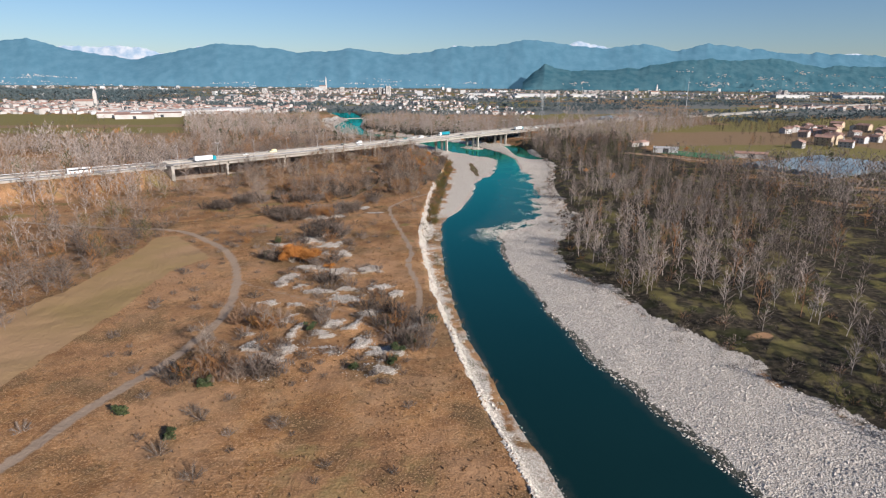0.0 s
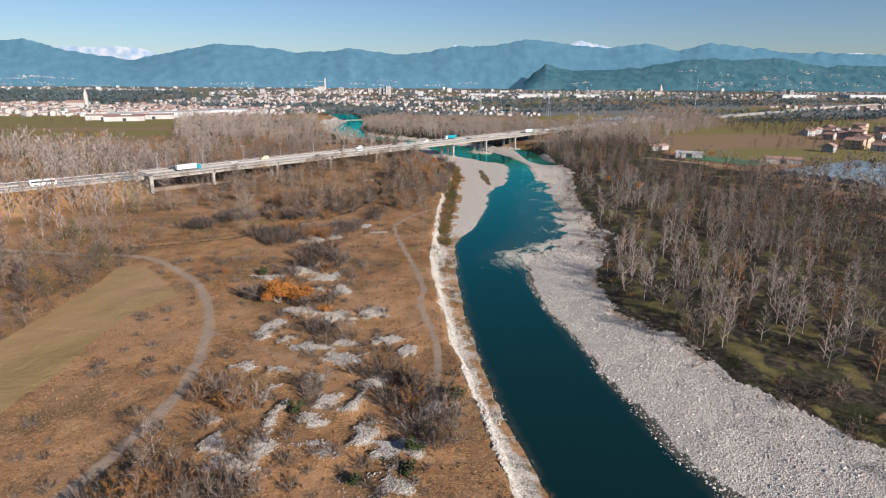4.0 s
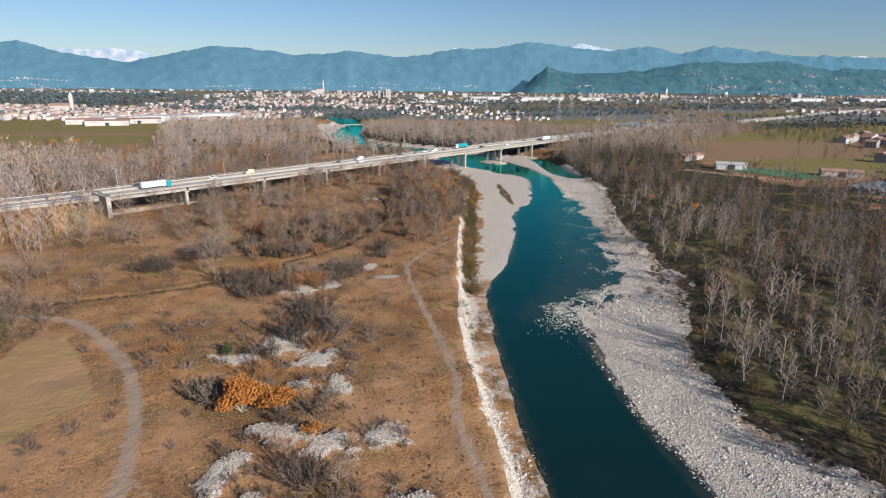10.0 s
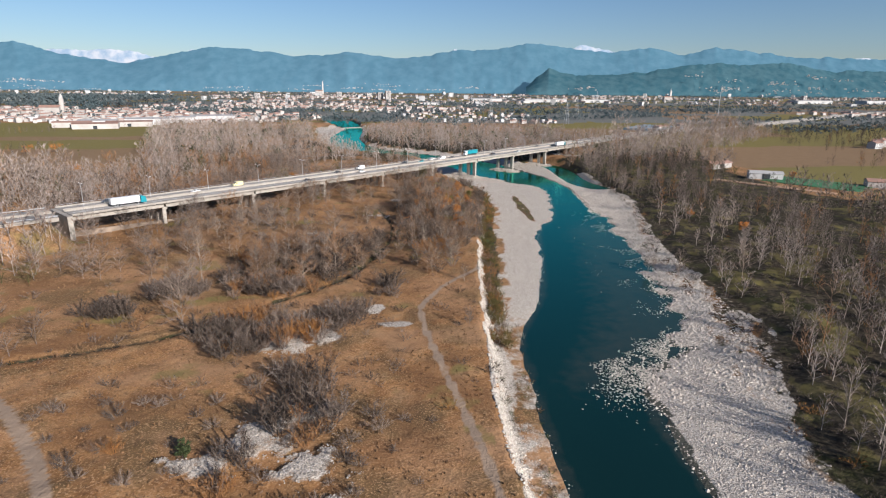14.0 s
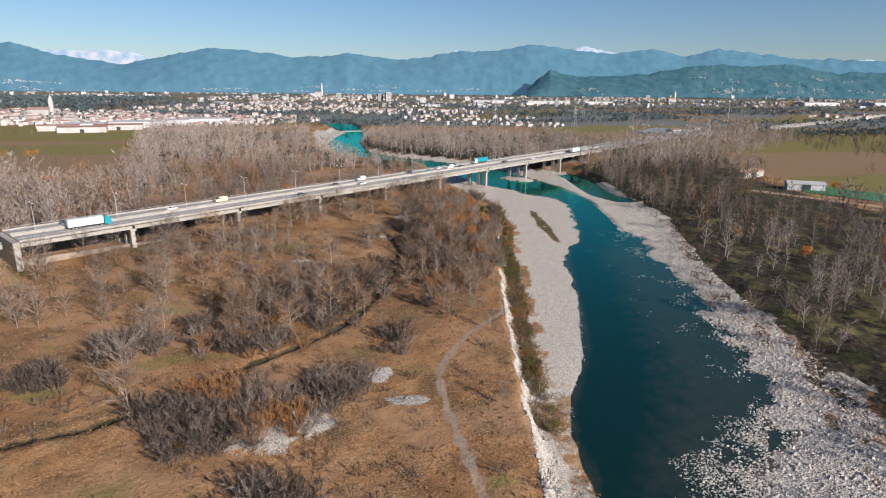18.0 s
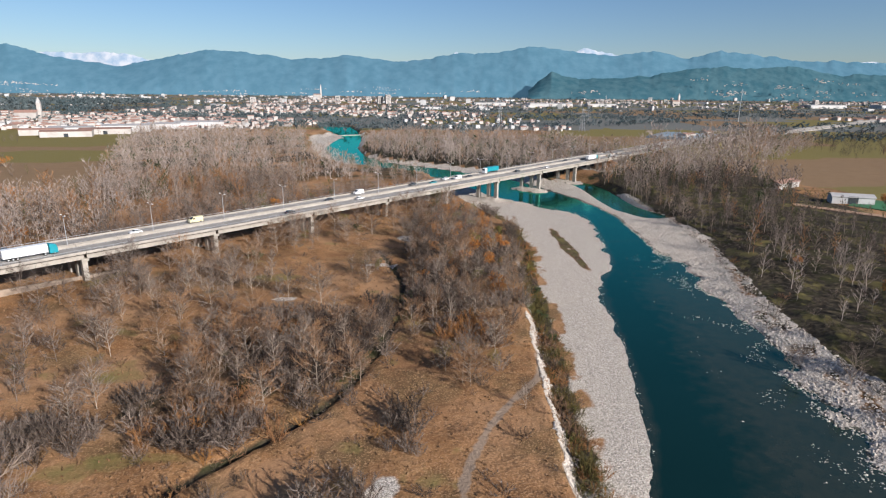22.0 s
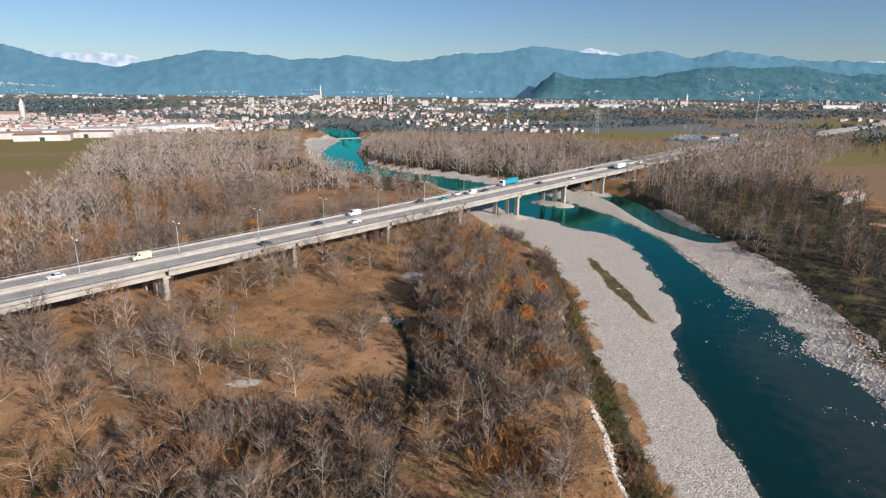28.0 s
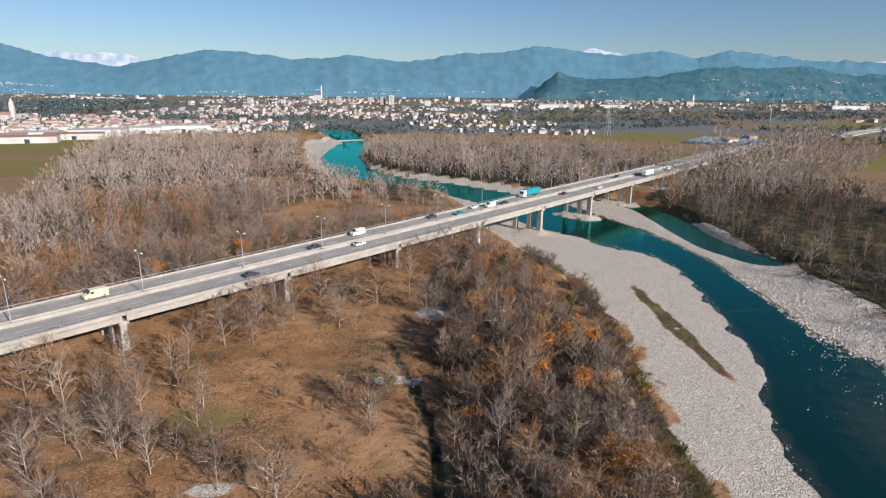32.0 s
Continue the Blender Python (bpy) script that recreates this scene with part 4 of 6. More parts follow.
def plant(name, label, category, protos, x, y, z, size, mat, seed, tints):
    """Many plants that nobody could count, as one object."""
    rng = np.random.default_rng(seed)
    vs, fs, ts, base = [], [], [], 0
    pick = rng.integers(0, len(protos), len(x))
    for k, (v, f, lift) in enumerate(protos):
        m = np.where(pick == k)[0]
        if not len(m):
            continue
        a = rng.random(len(m)) * math.tau
        s = size[m]
        co, si = np.cos(a)[:, None], np.sin(a)[:, None]
        st = s * (0.85 + 0.3 * rng.random(len(m)))
        px = (v[None, :, 0] * co - v[None, :, 1] * si) * st[:, None] + x[m][:, None]
        py = (v[None, :, 0] * si + v[None, :, 1] * co) * st[:, None] + y[m][:, None]
        pz = v[None, :, 2] * s[:, None] + z[m][:, None]
        vs.append(np.stack([px, py, pz], -1).reshape(-1, 3))
        fs.append((f[None] + (np.arange(len(m)) * len(v))[:, None, None] + base).reshape(-1, 3))
        t = tints[m][:, None] + np.where(tints[m][:, None] < 0.7, lift[None], 0)
        ts.append(np.clip(t, 0, 1).ravel())
        base += len(m) * len(v)
    me = big_mesh(name, np.concatenate(vs), np.concatenate(fs), mat, [("tint", np.concatenate(ts))])
    return tagged(new(name, me), label, category, kind="stuff")


def jitter(x0, x1, y0, y1, step, seed):
    rng = np.random.default_rng(seed)
    gx, gy = np.meshgrid(np.arange(x0, x1, step), np.arange(y0, y1, step))
    return (gx + rng.random(gx.shape) * step).ravel(), (gy + rng.random(gx.shape) * step).ravel(), rng


def tree_tints(rng, n, odd=0.1):
    t = 0.02 + 0.42 * rng.random(n)
    r = rng.random(n)
    t = np.where(r < odd, 0.9, t)
    return np.where(r > 1 - odd * 0.4, 1.0, t)


near_protos = [as_arrays(*bare_tree(s, 10.5, 2.9, 14, 19, 0.08, 0.14, 4), 0.2) for s in range(5)]
wide_protos = [as_arrays(*bare_tree(40 + s, 8.5, 3.7, 13, 16, 0.085, 0.12)) for s in range(4)]
mid_protos = [as_arrays(*bare_tree(20 + s, 12, 3.3, 12, 13, 0.15, 0.06, 3), 0.08) for s in range(4)]
far_protos = [as_arrays(*bare_tree(30 + s, 12, 3.6, 9, 8, 0.27, 0.04, 3), 0.04) for s in range(4)]
faint_protos = [as_arrays(*bare_tree(35 + s, 12, 3.8, 9, 6, 0.34, 0.04, 3), 0.0) for s in range(4)]
scrub_protos = [as_arrays(*bare_shrub(55 + s, 3.9, 11, 26, 0.085, 0.72)) for s in range(4)]
shrub_protos = [as_arrays(*bare_shrub(50 + s, 3, 8, 11, 0.13)) for s in range(4)]

# woods: places first, then split by stretch of the plan
tx, ty, rng = jitter(-450, 560, 40, 1060, 4.4, 5)
ww = wood_weight(tx, ty)
east_side = (tx > along(WATER_RIGHT, ty)) & (ty < 640)
road_side = (tx - ROAD_START[0]) * NRM[0] + (ty - ROAD_START[1]) * NRM[1]
keep = rng.random(len(tx)) < ww * np.where(east_side, np.where(tx < 190, 0.5, 0.45), np.where(ty > 640, 0.52, np.where(road_side > 14, 0.62, 0.46)))
tx, ty, ww, east_side = tx[keep], ty[keep], ww[keep], east_side[keep]
tz, _ = land(tx, ty)
ok = (tz > WATER + 0.4)
tx, ty, tz, east_side = tx[ok], ty[ok], tz[ok], east_side[ok]
tsize = np.where(east_side, (0.62 + 0.5 * rng.random(len(tx))) * (0.75 + 0.6 * fnoise(tx, ty, 26, 85)), 0.6 + 0.5 * rng.random(len(tx)))
road_off = (tx - ROAD_START[0]) * NRM[0] + (ty - ROAD_START[1]) * NRM[1]
tsize = np.where((road_off < 0) & (road_off > -32) & (tx < 0), tsize * 1.35, tsize)
tsize = np.where((ty > 640) | (tx < -200), tsize * (0.45 + 1.1 * fnoise(tx, ty, 34, 82)) * (0.75 + 0.55 * rng.random(len(tx))), tsize)
tsize = np.where((tx > -72) & (tx < 0) & (ty > 590) & (ty < 720), tsize * 0.66, tsize)
tsize = np.where((road_off > 14) & (tx < -95) & (ty <= 640), tsize * 1.2, tsize)
road_s = (tx - ROAD_START[0]) * D[0] + (ty - ROAD_START[1]) * D[1]
tsize = np.where((road_off < -10) & (road_off > -50) & (road_s > 425) & (road_s < 850), tsize * 1.5, tsize)
patch = fnoise(tx, ty, 30, 83)
ttint = np.clip(1.0 * fnoise(tx, ty, 20, 84) - 0.18 + 0.25 * rng.random(len(tx)), 0.1, 0.55)
odd = rng.random(len(tx)) < np.where(east_side, 0.12, 0.05 + 0.5 * smooth(0.55, 0.66, patch))
ttint = np.where(odd, 0.8 + 0.14 * rng.random(len(tx)), ttint)
ttint = np.where(east_side & ~odd, ttint * (1 - 0.5 * smooth(100, 160, tx)), ttint)
ttint = np.where(east_side & (ty > 430) & ~odd, ttint * 0.62, ttint)
ttint = np.where(rng.random(len(tx)) < np.where(east_side & (ty > 430), 0.12, 0.05), 1.0, ttint)

core = (ty < 560) & (tx > -125) & (tx < 45)
reach = np.where(core, np.hypot(tx + 20, (ty - 390) * 0.75), 1e9)
order = np.argsort(reach)
single = np.zeros(len(tx), bool)
single[order[:250]] = True
single &= core


def tree_thing(name, label, wood, crown, bark, leaf):
    ob = thing(name, label, "tree")
    part("trunk", wood, bark, ob)
    part("crown", crown, leaf, ob)
    return ob


def place_all(masters, xs, ys, zs, sizes, seed, group):
    r = np.random.default_rng(seed)
    for ob in masters:
        ob["group"] = group
    used = set()
    for x, y, z, s in zip(xs, ys, zs, sizes):
        k = int(r.integers(len(masters)))
        m = pose(x, y, z, 0, 0, r.random() * 360) @ Matrix.Diagonal((s, s, s * (0.85 + 0.3 * r.random()), 1))
        if k not in used:
            used.add(k)
            masters[k].matrix_basis = m
        else:
            c = copy_thing(masters[k], Matrix.Identity(4))
            c.matrix_basis = m
    for k, ob in enumerate(masters):
        if k not in used:
            ob.matrix_basis = pose(xs[0] + 3 + k, ys[0], zs[0])


slim = [tree_thing("bare_tree", "slender leafless grey tree in the riverside thicket", *bare_tree(60 + s, 11, 3.0, 15, 38, 0.06, 0.13), M["bark"], M["crown"]) for s in range(4)]
i = np.where(single)[0]
half = rng.random(len(i)) < 0.25
place_all(slim, tx[i[half]], ty[i[half]], tz[i[half]], tsize[i[half]] * 0.85, 1, "riverside trees")
spreading = [tree_thing("bare_tree", "spreading tree with rust-brown winter twigs" if s % 2 else "pale spreading leafless tree on dry grass", *bare_tree(70 + s, 8.5, 4.0, 16, 40, 0.06, 0.12), M["bark"], M["warm_crown" if s % 2 else "crown"]) for s in range(4)]
place_all(spreading, tx[i[~half]], ty[i[~half]], tz[i[~half]], tsize[i[~half]], 2, "meadow trees")
lone_x = np.array([-78, -50, -75, -88, -81, -84, -92, -97, -71, -9, -33, -49, 81, 95, 100, 123, 177, 74, -24, -90, 1, -1, -40.0, -27, -41, -52, -46])
lone_y = np.array([290, 388, 381, 379, 403, 419, 397, 408, 403, 436, 189, 124, 340, 338, 332, 521, 606, 351, 184, 326, 328, 289, 118.0, 154, 146, 134, 128])
lone_z, _ = land(lone_x, lone_y)
lone_s = np.array([1.35, 1.3, 1.05, 1.0, 1.0, 1.0, 0.9, 0.95, 0.7, 1.4, 0.6, 0.7, 0.9, 1.1, 1.1, 1.2, 1.6, 0.7, 0.6, 0.9, 0.5, 0.45, 0.6, 0.6, 0.6, 0.65, 0.5])
pale = [tree_thing("bare_tree", "tall pale leafless tree standing alone", *bare_tree(80 + s, 9.5, 3.8, 17, 42, 0.058, 0.12, 6), M["bark"], M["crown"]) for s in range(3)]
place_all(pale, lone_x, lone_y, lone_z, lone_s, 3, "lone trees")

rest = ~single
near_zone = rest & (ty < 620) & (tx < 190) & (tx > -150)
a = near_zone & east_side
plant("east_wood", "leafless slender riverside woodland on dark mossy ground", "wood", near_protos, tx[a], ty[a], tz[a], tsize[a], M["twigs"], 1, ttint[a])
a = near_zone & ~east_side
plant("west_thicket", "leafless brown trees below the bridge", "wood", wide_protos, tx[a], ty[a], tz[a], tsize[a], M["warm_twigs"], 2, ttint[a])
a = rest & ~near_zone & (ty < 640) & (tx < 220) & (tx > -230)
plant("bridge_wood", "leafless brown and rust woodland round the road", "wood", mid_protos, tx[a], ty[a], tz[a], tsize[a], M["twigs"], 3, ttint[a])
# woods beyond the bridge: haze comes from paler twig colours and a raised tint
a = rest & ~near_zone & ~((ty < 640) & (tx < 220) & (tx > -230)) & ((ty > 780) | (tx > 240))
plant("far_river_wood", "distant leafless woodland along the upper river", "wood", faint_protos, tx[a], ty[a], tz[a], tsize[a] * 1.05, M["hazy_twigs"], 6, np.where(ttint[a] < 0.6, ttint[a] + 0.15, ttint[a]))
a = rest & ~near_zone & ~((ty < 640) & (tx < 220) & (tx > -230)) & (ty <= 780) & (tx <= 240)
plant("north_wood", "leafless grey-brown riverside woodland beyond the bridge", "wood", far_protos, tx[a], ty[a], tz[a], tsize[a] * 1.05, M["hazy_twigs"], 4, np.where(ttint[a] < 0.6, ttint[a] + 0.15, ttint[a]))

# shrubs under the trees and over the meadow
sx, sy, rng = jitter(-150, 190, 80, 560, 4.2, 9)
sw = wood_weight(sx, sy) * 0.35
sw = np.maximum(sw, 0.55 * smooth(0.56, 0.64, fnoise(sx, sy, 24, 57)) * (sx < -18) * (sy > 225) * (sy < 350))
sw = np.maximum(sw, 0.75 * (line_distance(sx, sy, DITCH) < 3.5))
sw = np.maximum(sw, 0.3 * smooth(0.42, 0.56, fnoise(sx, sy, 14, 70)) * (sx < -35) * (sy > 335))
sw = np.maximum(sw, 0.9 * (np.hypot((sx - 47) / 3, (sy - 470) / 34) < 1))
sw = np.maximum(sw, 0.75 * smooth(0.15, 0.35, heaps(sx, sy)) * smooth(0.8, 0.65, heaps(sx, sy)))
sw = np.maximum(sw, (0.05 + 0.12 * smooth(0.5, 0.62, fnoise(sx, sy, 28, 66))) * (sx < 5))
sw = np.maximum(sw, 0.28 * inside(sx, sy, [(-85, 160), (-84, 200), (-76, 212), (-66, 205), (-62, 180), (-66, 150), (-78, 120)]))
sw = np.maximum(sw, 0.5 * smooth(1.1, 0.8, np.hypot((sx + 41) / 13, (sy - 122) / 4)))
sw = np.maximum(sw, 0.6 * smooth(1.15, 0.8, np.hypot((sx + 60) / 16, (sy - 318) / 9)) + 0.55 * smooth(1.15, 0.8, np.hypot((sx + 44) / 8, (sy - 262) / 14)))
sw = np.maximum(sw, 0.35 * ((sx > along(WOOD_EDGE, sy) - 6) & (sx < along(WOOD_EDGE, sy) + 14)))
bank = (sx > along(BANK_TOP, sy)) & (sx < along(BANK_TOP, sy) + 5) & (sy > 250) & (sy < 500)
on_bar = np.hypot((sx - 47) / 3, (sy - 470) / 34) < 1
sw = np.where(bank, 0.6, np.where((sx > along(BANK_TOP, sy) - 1) & (sx < along(WOOD_EDGE, sy) - 7) & ~on_bar, 0, sw))
keep = (rng.random(len(sx)) < sw) & (line_distance(sx, sy, FARM_TRACK) > 2.6) & (line_distance(sx, sy, FOOT_PATH) > 1.8) & ~inside(sx, sy, FIELD_LOW)
sx, sy = sx[keep], sy[keep]
sz, _ = land(sx, sy)
ok = sz > WATER + 0.3
sx, sy, sz = sx[ok], sy[ok], sz[ok]
ssize = 0.35 + 0.65 * rng.random(len(sx)) ** 1.5
ssize = np.where(np.hypot((sx + 6) / 20, (sy - 455) / 85) < 1, ssize * 1.5, ssize)
ssize = np.where(np.hypot((sx - 47) / 4, (sy - 470) / 38) < 1, ssize * 0.4, ssize)
open_ground = (wood_weight(sx, sy) < 0.3) & (sx < 20)
pick = np.where(open_ground)[0][:230]
lone = np.zeros(len(sx), bool)
lone[pick] = True
bushes = []
for s in range(4):
    ob = thing("shrub", "low leafless thorny shrub in dry grass", "shrub")
    wood, crown = bare_shrub(90 + s, 3, 14, 34, 0.065)
    part("branch_frame", wood, M["bark"], ob)
    part("twig_crown", crown, M["shrub"], ob)
    bushes.append(ob)
place_all(bushes, sx[lone], sy[lone], sz[lone], ssize[lone], 4, "meadow shrubs")
plant("undergrowth", "brown leafless undergrowth and brambles", "shrubs", shrub_protos, sx[~lone], sy[~lone], sz[~lone], ssize[~lone] * 1.1, M["warm_twigs"], 5, tree_tints(rng, int((~lone).sum()), 0.12) * 0.95)


# dense scrub on the point above the bar and beside the ditch
px, py, rng = jitter(-115, 34, 112, 545, 2.2, 19)
pw = np.maximum(smooth(1.12, 0.9, np.hypot((px + 4) / 19, (py - 455) / 82)), 0.75 * smooth(1.1, 0.85, np.hypot((px + 52) / 24, (py - 352) / 28)))
pw = np.maximum(pw, 0.8 * smooth(1.1, 0.85, np.hypot((px + 4) / 12, (py - 385) / 26)))
pw = 0.8 * pw * smooth(0.47, 0.58, 0.6 * fnoise(px, py, 17, 58) + 0.4 * fnoise(px, py, 7, 65)) * 0.6
for cx, cy, rx, ry, k in ((-56, 287, 21, 11, 0.6), (-36, 296, 7, 9, 0.7), (-42, 122, 11, 3.2, 1.0), (-54, 119, 4, 3, 0.9), (-60, 320, 15, 9, 0.5), (-72, 236, 4, 3, 0.6), (-27, 153, 4, 2.5, 0.7), (-5, 150, 9, 3, 0.6), (0, 139, 6, 6, 0.45), (-40, 148, 4, 3, 0.6), (-50, 152, 3, 2, 0.6), (-55, 212, 4, 4, 0.9), (-42, 258, 9, 5, 0.7), (-58, 276, 10, 5, 0.7), (-38, 244, 9, 8, 0.6), (-34, 204, 5, 4, 0.6), (-30, 186, 3, 4, 0.7), (-48, 228, 3, 8, 0.5), (-7, 158, 4, 3, 0.7), (-3, 152, 3, 4, 0.7), (-46, 156, 2.5, 3, 0.7), (-12, 160, 3, 2, 0.5), (-28, 146, 2, 2, 0.6), (-90, 318, 9, 7, 0.7), (-104, 300, 8, 5, 0.6), (-24, 318, 4, 8, 0.35)):
    pw = np.maximum(pw, k * smooth(1.15, 0.8, np.hypot((px - cx) / rx, (py - cy) / ry)))
pw = np.maximum(pw, 0.6 * inside(px, py, DITCH_SCRUB) * smooth(0.3, 0.45, fnoise(px, py, 9, 68)))
pw = np.maximum(pw, 0.5 * inside(px, py, [(-23, 392), (-8, 380), (8, 396), (18, 440), (10, 500), (-8, 520), (-24, 452)]) * smooth(0.34, 0.48, fnoise(px, py, 10, 69)))
pw = np.maximum(pw, 0.3 * inside(px, py, BELOW_DITCH) * smooth(0.36, 0.5, fnoise(px, py, 8, 72)))
on_bank = (px > along(BANK_TOP, py) + np.where(py > 385, -0.5, 2.0)) & (px < along(BANK_TOP, py) + 7.5) & (py > 285) & (py < 535)
pw = np.where(on_bank, 0.95, pw)
keep = (rng.random(len(px)) < pw) & ((px < along(BANK_TOP, py) + 1) | on_bank) & (line_distance(px, py, DITCH) > 1.6)
px, py = px[keep], py[keep]
pz, _ = land(px, py)
plant("bank_scrub", "dense rust-brown leafless scrub above the gravel bar", "shrubs", scrub_protos, px, py, pz, np.where(px > along(BANK_TOP, py) + 1, 0.4 + 0.5 * rng.random(len(px)), np.where(py > 330, 0.6 + 1.0 * rng.random(len(px)) ** 1.5, 0.6 + 0.9 * rng.random(len(px)) ** 1.3)), M["warm_twigs"], 15, np.where(fnoise(px, py, 16, 59) + 0.25 * rng.random(len(px)) > 0.72, 0.8 + 0.15 * rng.random(len(px)), np.where(px > along(BANK_TOP, py) + 1, np.where(rng.random(len(px)) < 0.72, 0.985 + 0.015 * rng.random(len(px)), np.where(rng.random(len(px)) < 0.5, 0.25, 0.9)), np.clip(0.95 * fnoise(px, py, 9, 60) - 0.3, 0, 1) + 0.2 * rng.random(len(px)))))


# low rusty growth on the shore below the white boulders
ux, uy, rng = jitter(2, 32, 95, 300, 1.5, 39)
ut, ul = along(BANK_TOP, uy), along(WATER_LEFT, uy)
keep = (ux > ut + 3.0) & (ux < ul - 0.4) & (rng.random(len(ux)) < 0.75 * smooth(95, 150, uy) * smooth(0.36, 0.52, fnoise(ux, uy, 7, 63)))
ux, uy = ux[keep], uy[keep]
uz, _ = land(ux, uy)
plant("shore_growth", "low rust and olive weeds among the shore stones", "shrubs", shrub_protos, ux, uy, uz, 0.2 + 0.32 * rng.random(len(ux)) ** 2, M["warm_twigs"], 17, np.where(rng.random(len(ux)) < 0.45, 1.0, np.where(rng.random(len(ux)) < 0.5, 0.9, 0.2)))


# low dark brush between the gravel and the eastern wood
qx, qy, rng = jitter(55, 170, 70, 600, 2.7, 29)
qe = along(WOOD_EDGE, qy)
keep = (qx > qe - 3) & (qx < qe + 34) & (rng.random(len(qx)) < 0.75 * smooth(0.36, 0.5, fnoise(qx, qy, 12, 62)))
qx, qy = qx[keep], qy[keep]
qz, _ = land(qx, qy)
keep = qz > WATER + 0.5
qx, qy, qz = qx[keep], qy[keep], qz[keep]
plant("east_brush", "low dark brambles and moss at the edge of the wood", "shrubs", shrub_protos, qx, qy, qz, 0.18 + 0.35 * rng.random(len(qx)) ** 1.5, M["twigs"], 16, np.where(rng.random(len(qx)) < 0.35, 1.0, 0.05 + 0.1 * rng.random(len(qx))))


# leafy trees and bushes
def leafy_thing(name, label, category, seed, height, width, leaves, size, leaf, x, y, clumps=8, base=0.15):
    ob = thing(name, label, category)
    wood, crown = leafy(seed, height, width, leaves, size, clumps, base)
    part("branch_frame", wood, M["bark"], ob)
    part("leaf_crown", crown, leaf, ob)
    z, _ = land(np.array([float(x)]), np.array([float(y)]))
    ob.matrix_basis = pose(x, y, float(z[0]))
    return ob


leafy_thing("oak_bush", "round bush with rust-orange autumn leaves", "bush", 1, 7.2, 9.5, 4600, 0.4, M["rust"], -46, 208, 16, 0.2)
leafy_thing("oak_bush", "round bush with rust-orange autumn leaves", "bush", 2, 6.0, 7.5, 2800, 0.4, M["rust"], -39.5, 207.5, 12, 0.2)
leafy_thing("oak_bush", "low bush with rust-orange leaves among pale stones", "bush", 3, 2.2, 5.5, 420, 0.35, M["rust"], -31, 199)
leafy_thing("oak_bush", "small bush with rust-orange leaves beside the ditch", "bush", 4, 3.4, 4.5, 520, 0.4, M["rust"], -19, 412)
leafy_thing("oak_tree", "small tree with ochre autumn leaves", "tree", 5, 8.0, 6.0, 900, 0.5, M["yellow"], 3, 452, 9, 0.3)
leafy_thing("oak_tree", "small tree with rust-orange leaves on the bank", "tree", 6, 5.5, 4.5, 700, 0.45, M["rust"], 15, 446, 8, 0.25)
leafy_thing("evergreen_bush", "upright green bush standing alone in dry grass", "bush", 7, 5.0, 2.6, 700, 0.36, M["yellow"], -35, 424, 7, 0.2)
for k, (x, y, h, w, mat, word) in enumerate(((10, 450, 8, 5, "yellow", "olive green"), (-48, 480, 4.5, 8, "green", "dark green"), (-83, 440, 5, 7, "green", "dark green"), (-56, 502, 5, 6, "yellow", "yellow-green"),
                                             (-118, 452, 6, 7, "green", "dark green"), (-70, 470, 4, 6, "yellow", "yellow-green"), (19, 405, 4, 4, "green", "dark green"), (17, 385, 3.2, 4, "green", "dark green"),
                                             (16, 368, 3, 3.5, "green", "dark green"), (22, 430, 3.6, 4, "yellow", "yellow-green"), (-60, 106, 2.4, 3.5, "green", "dark green"), (-47, 98, 2.2, 3, "green", "dark green"),
                                             (-53, 121, 3.0, 5, "green", "dark green"), (-47, 117, 2.6, 4, "green", "dark green"), (-5, 132, 2.4, 4, "green", "dark green"), (-6, 127, 2, 3.5, "green", "dark green"),
                                             # the dark bush at (-56, 213) is added where the oak bush's shadow lies
                                             (-57, 234, 3, 3.2, "green", "dark green"), (-15, 124, 1.8, 3, "green", "dark green"), (-7.5, 151, 3.2, 5, "green", "dark green"), (4, 150.5, 3, 4.5, "green", "dark green"), (-29, 146, 2.4, 4, "green", "dark green"), (-2, 139, 2, 4, "green", "dark green"), (-56, 213, 3.4, 5, "green", "dark green"), (-31, 556, 5, 6, "green", "dark green"), (-14, 505, 6, 7, "green", "dark green"), (-20, 490, 5, 7, "green", "dark green"), (-98, 500, 6, 6, "yellow", "yellow-green"), (-140, 445, 7, 6, "yellow", "ochre"), (150, 640, 7, 6, "yellow", "olive green"))):
    leafy_thing("evergreen_bush", word + " leafy bush among bare thicket", "bush", 20 + k, h, w, 420, 0.4, M[mat], x, y)
for k, (x, y, h, w) in enumerate(((-130, 480, 7, 7), (-115, 500, 8, 6), (-95, 530, 7, 7), (-160, 440, 7, 8), (-70, 560, 6, 6), (-190, 470, 8, 8), (-35, 590, 6, 7), (-250, 560, 9, 9), (-345, 700, 10, 12), (-365, 690, 9, 10), (128, 432, 4, 4), (137, 398, 5, 5), (300, 470, 6, 9), (320, 460, 5, 8), (258, 548, 6, 6), (140, 690, 8, 8), (190, 640, 7, 8))):
    leafy_thing("oak_tree", "tree with thin rust-brown autumn leaves", "tree", 60 + k, h, w, 380, 0.6, M["rust"], x, y, 8, 0.3)
for k in range(26):
    a, q = k * 2.4, math.sqrt((k + 0.5) / 26)
    leafy_thing("oak_tree", "slender tree with sparse rust-orange leaves", "tree", 180 + k, 6.5 + 3 * (k % 3) / 2, 4.2 + 0.5 * (k % 4), 460, 0.42, M["rust"] if k % 3 else M["yellow"], 1 + math.cos(a) * q * 16, 460 + math.sin(a) * q * 70, 7, 0.3)
cx, cy, cr = jitter(-320, 420, 420, 1000, 26, 77)
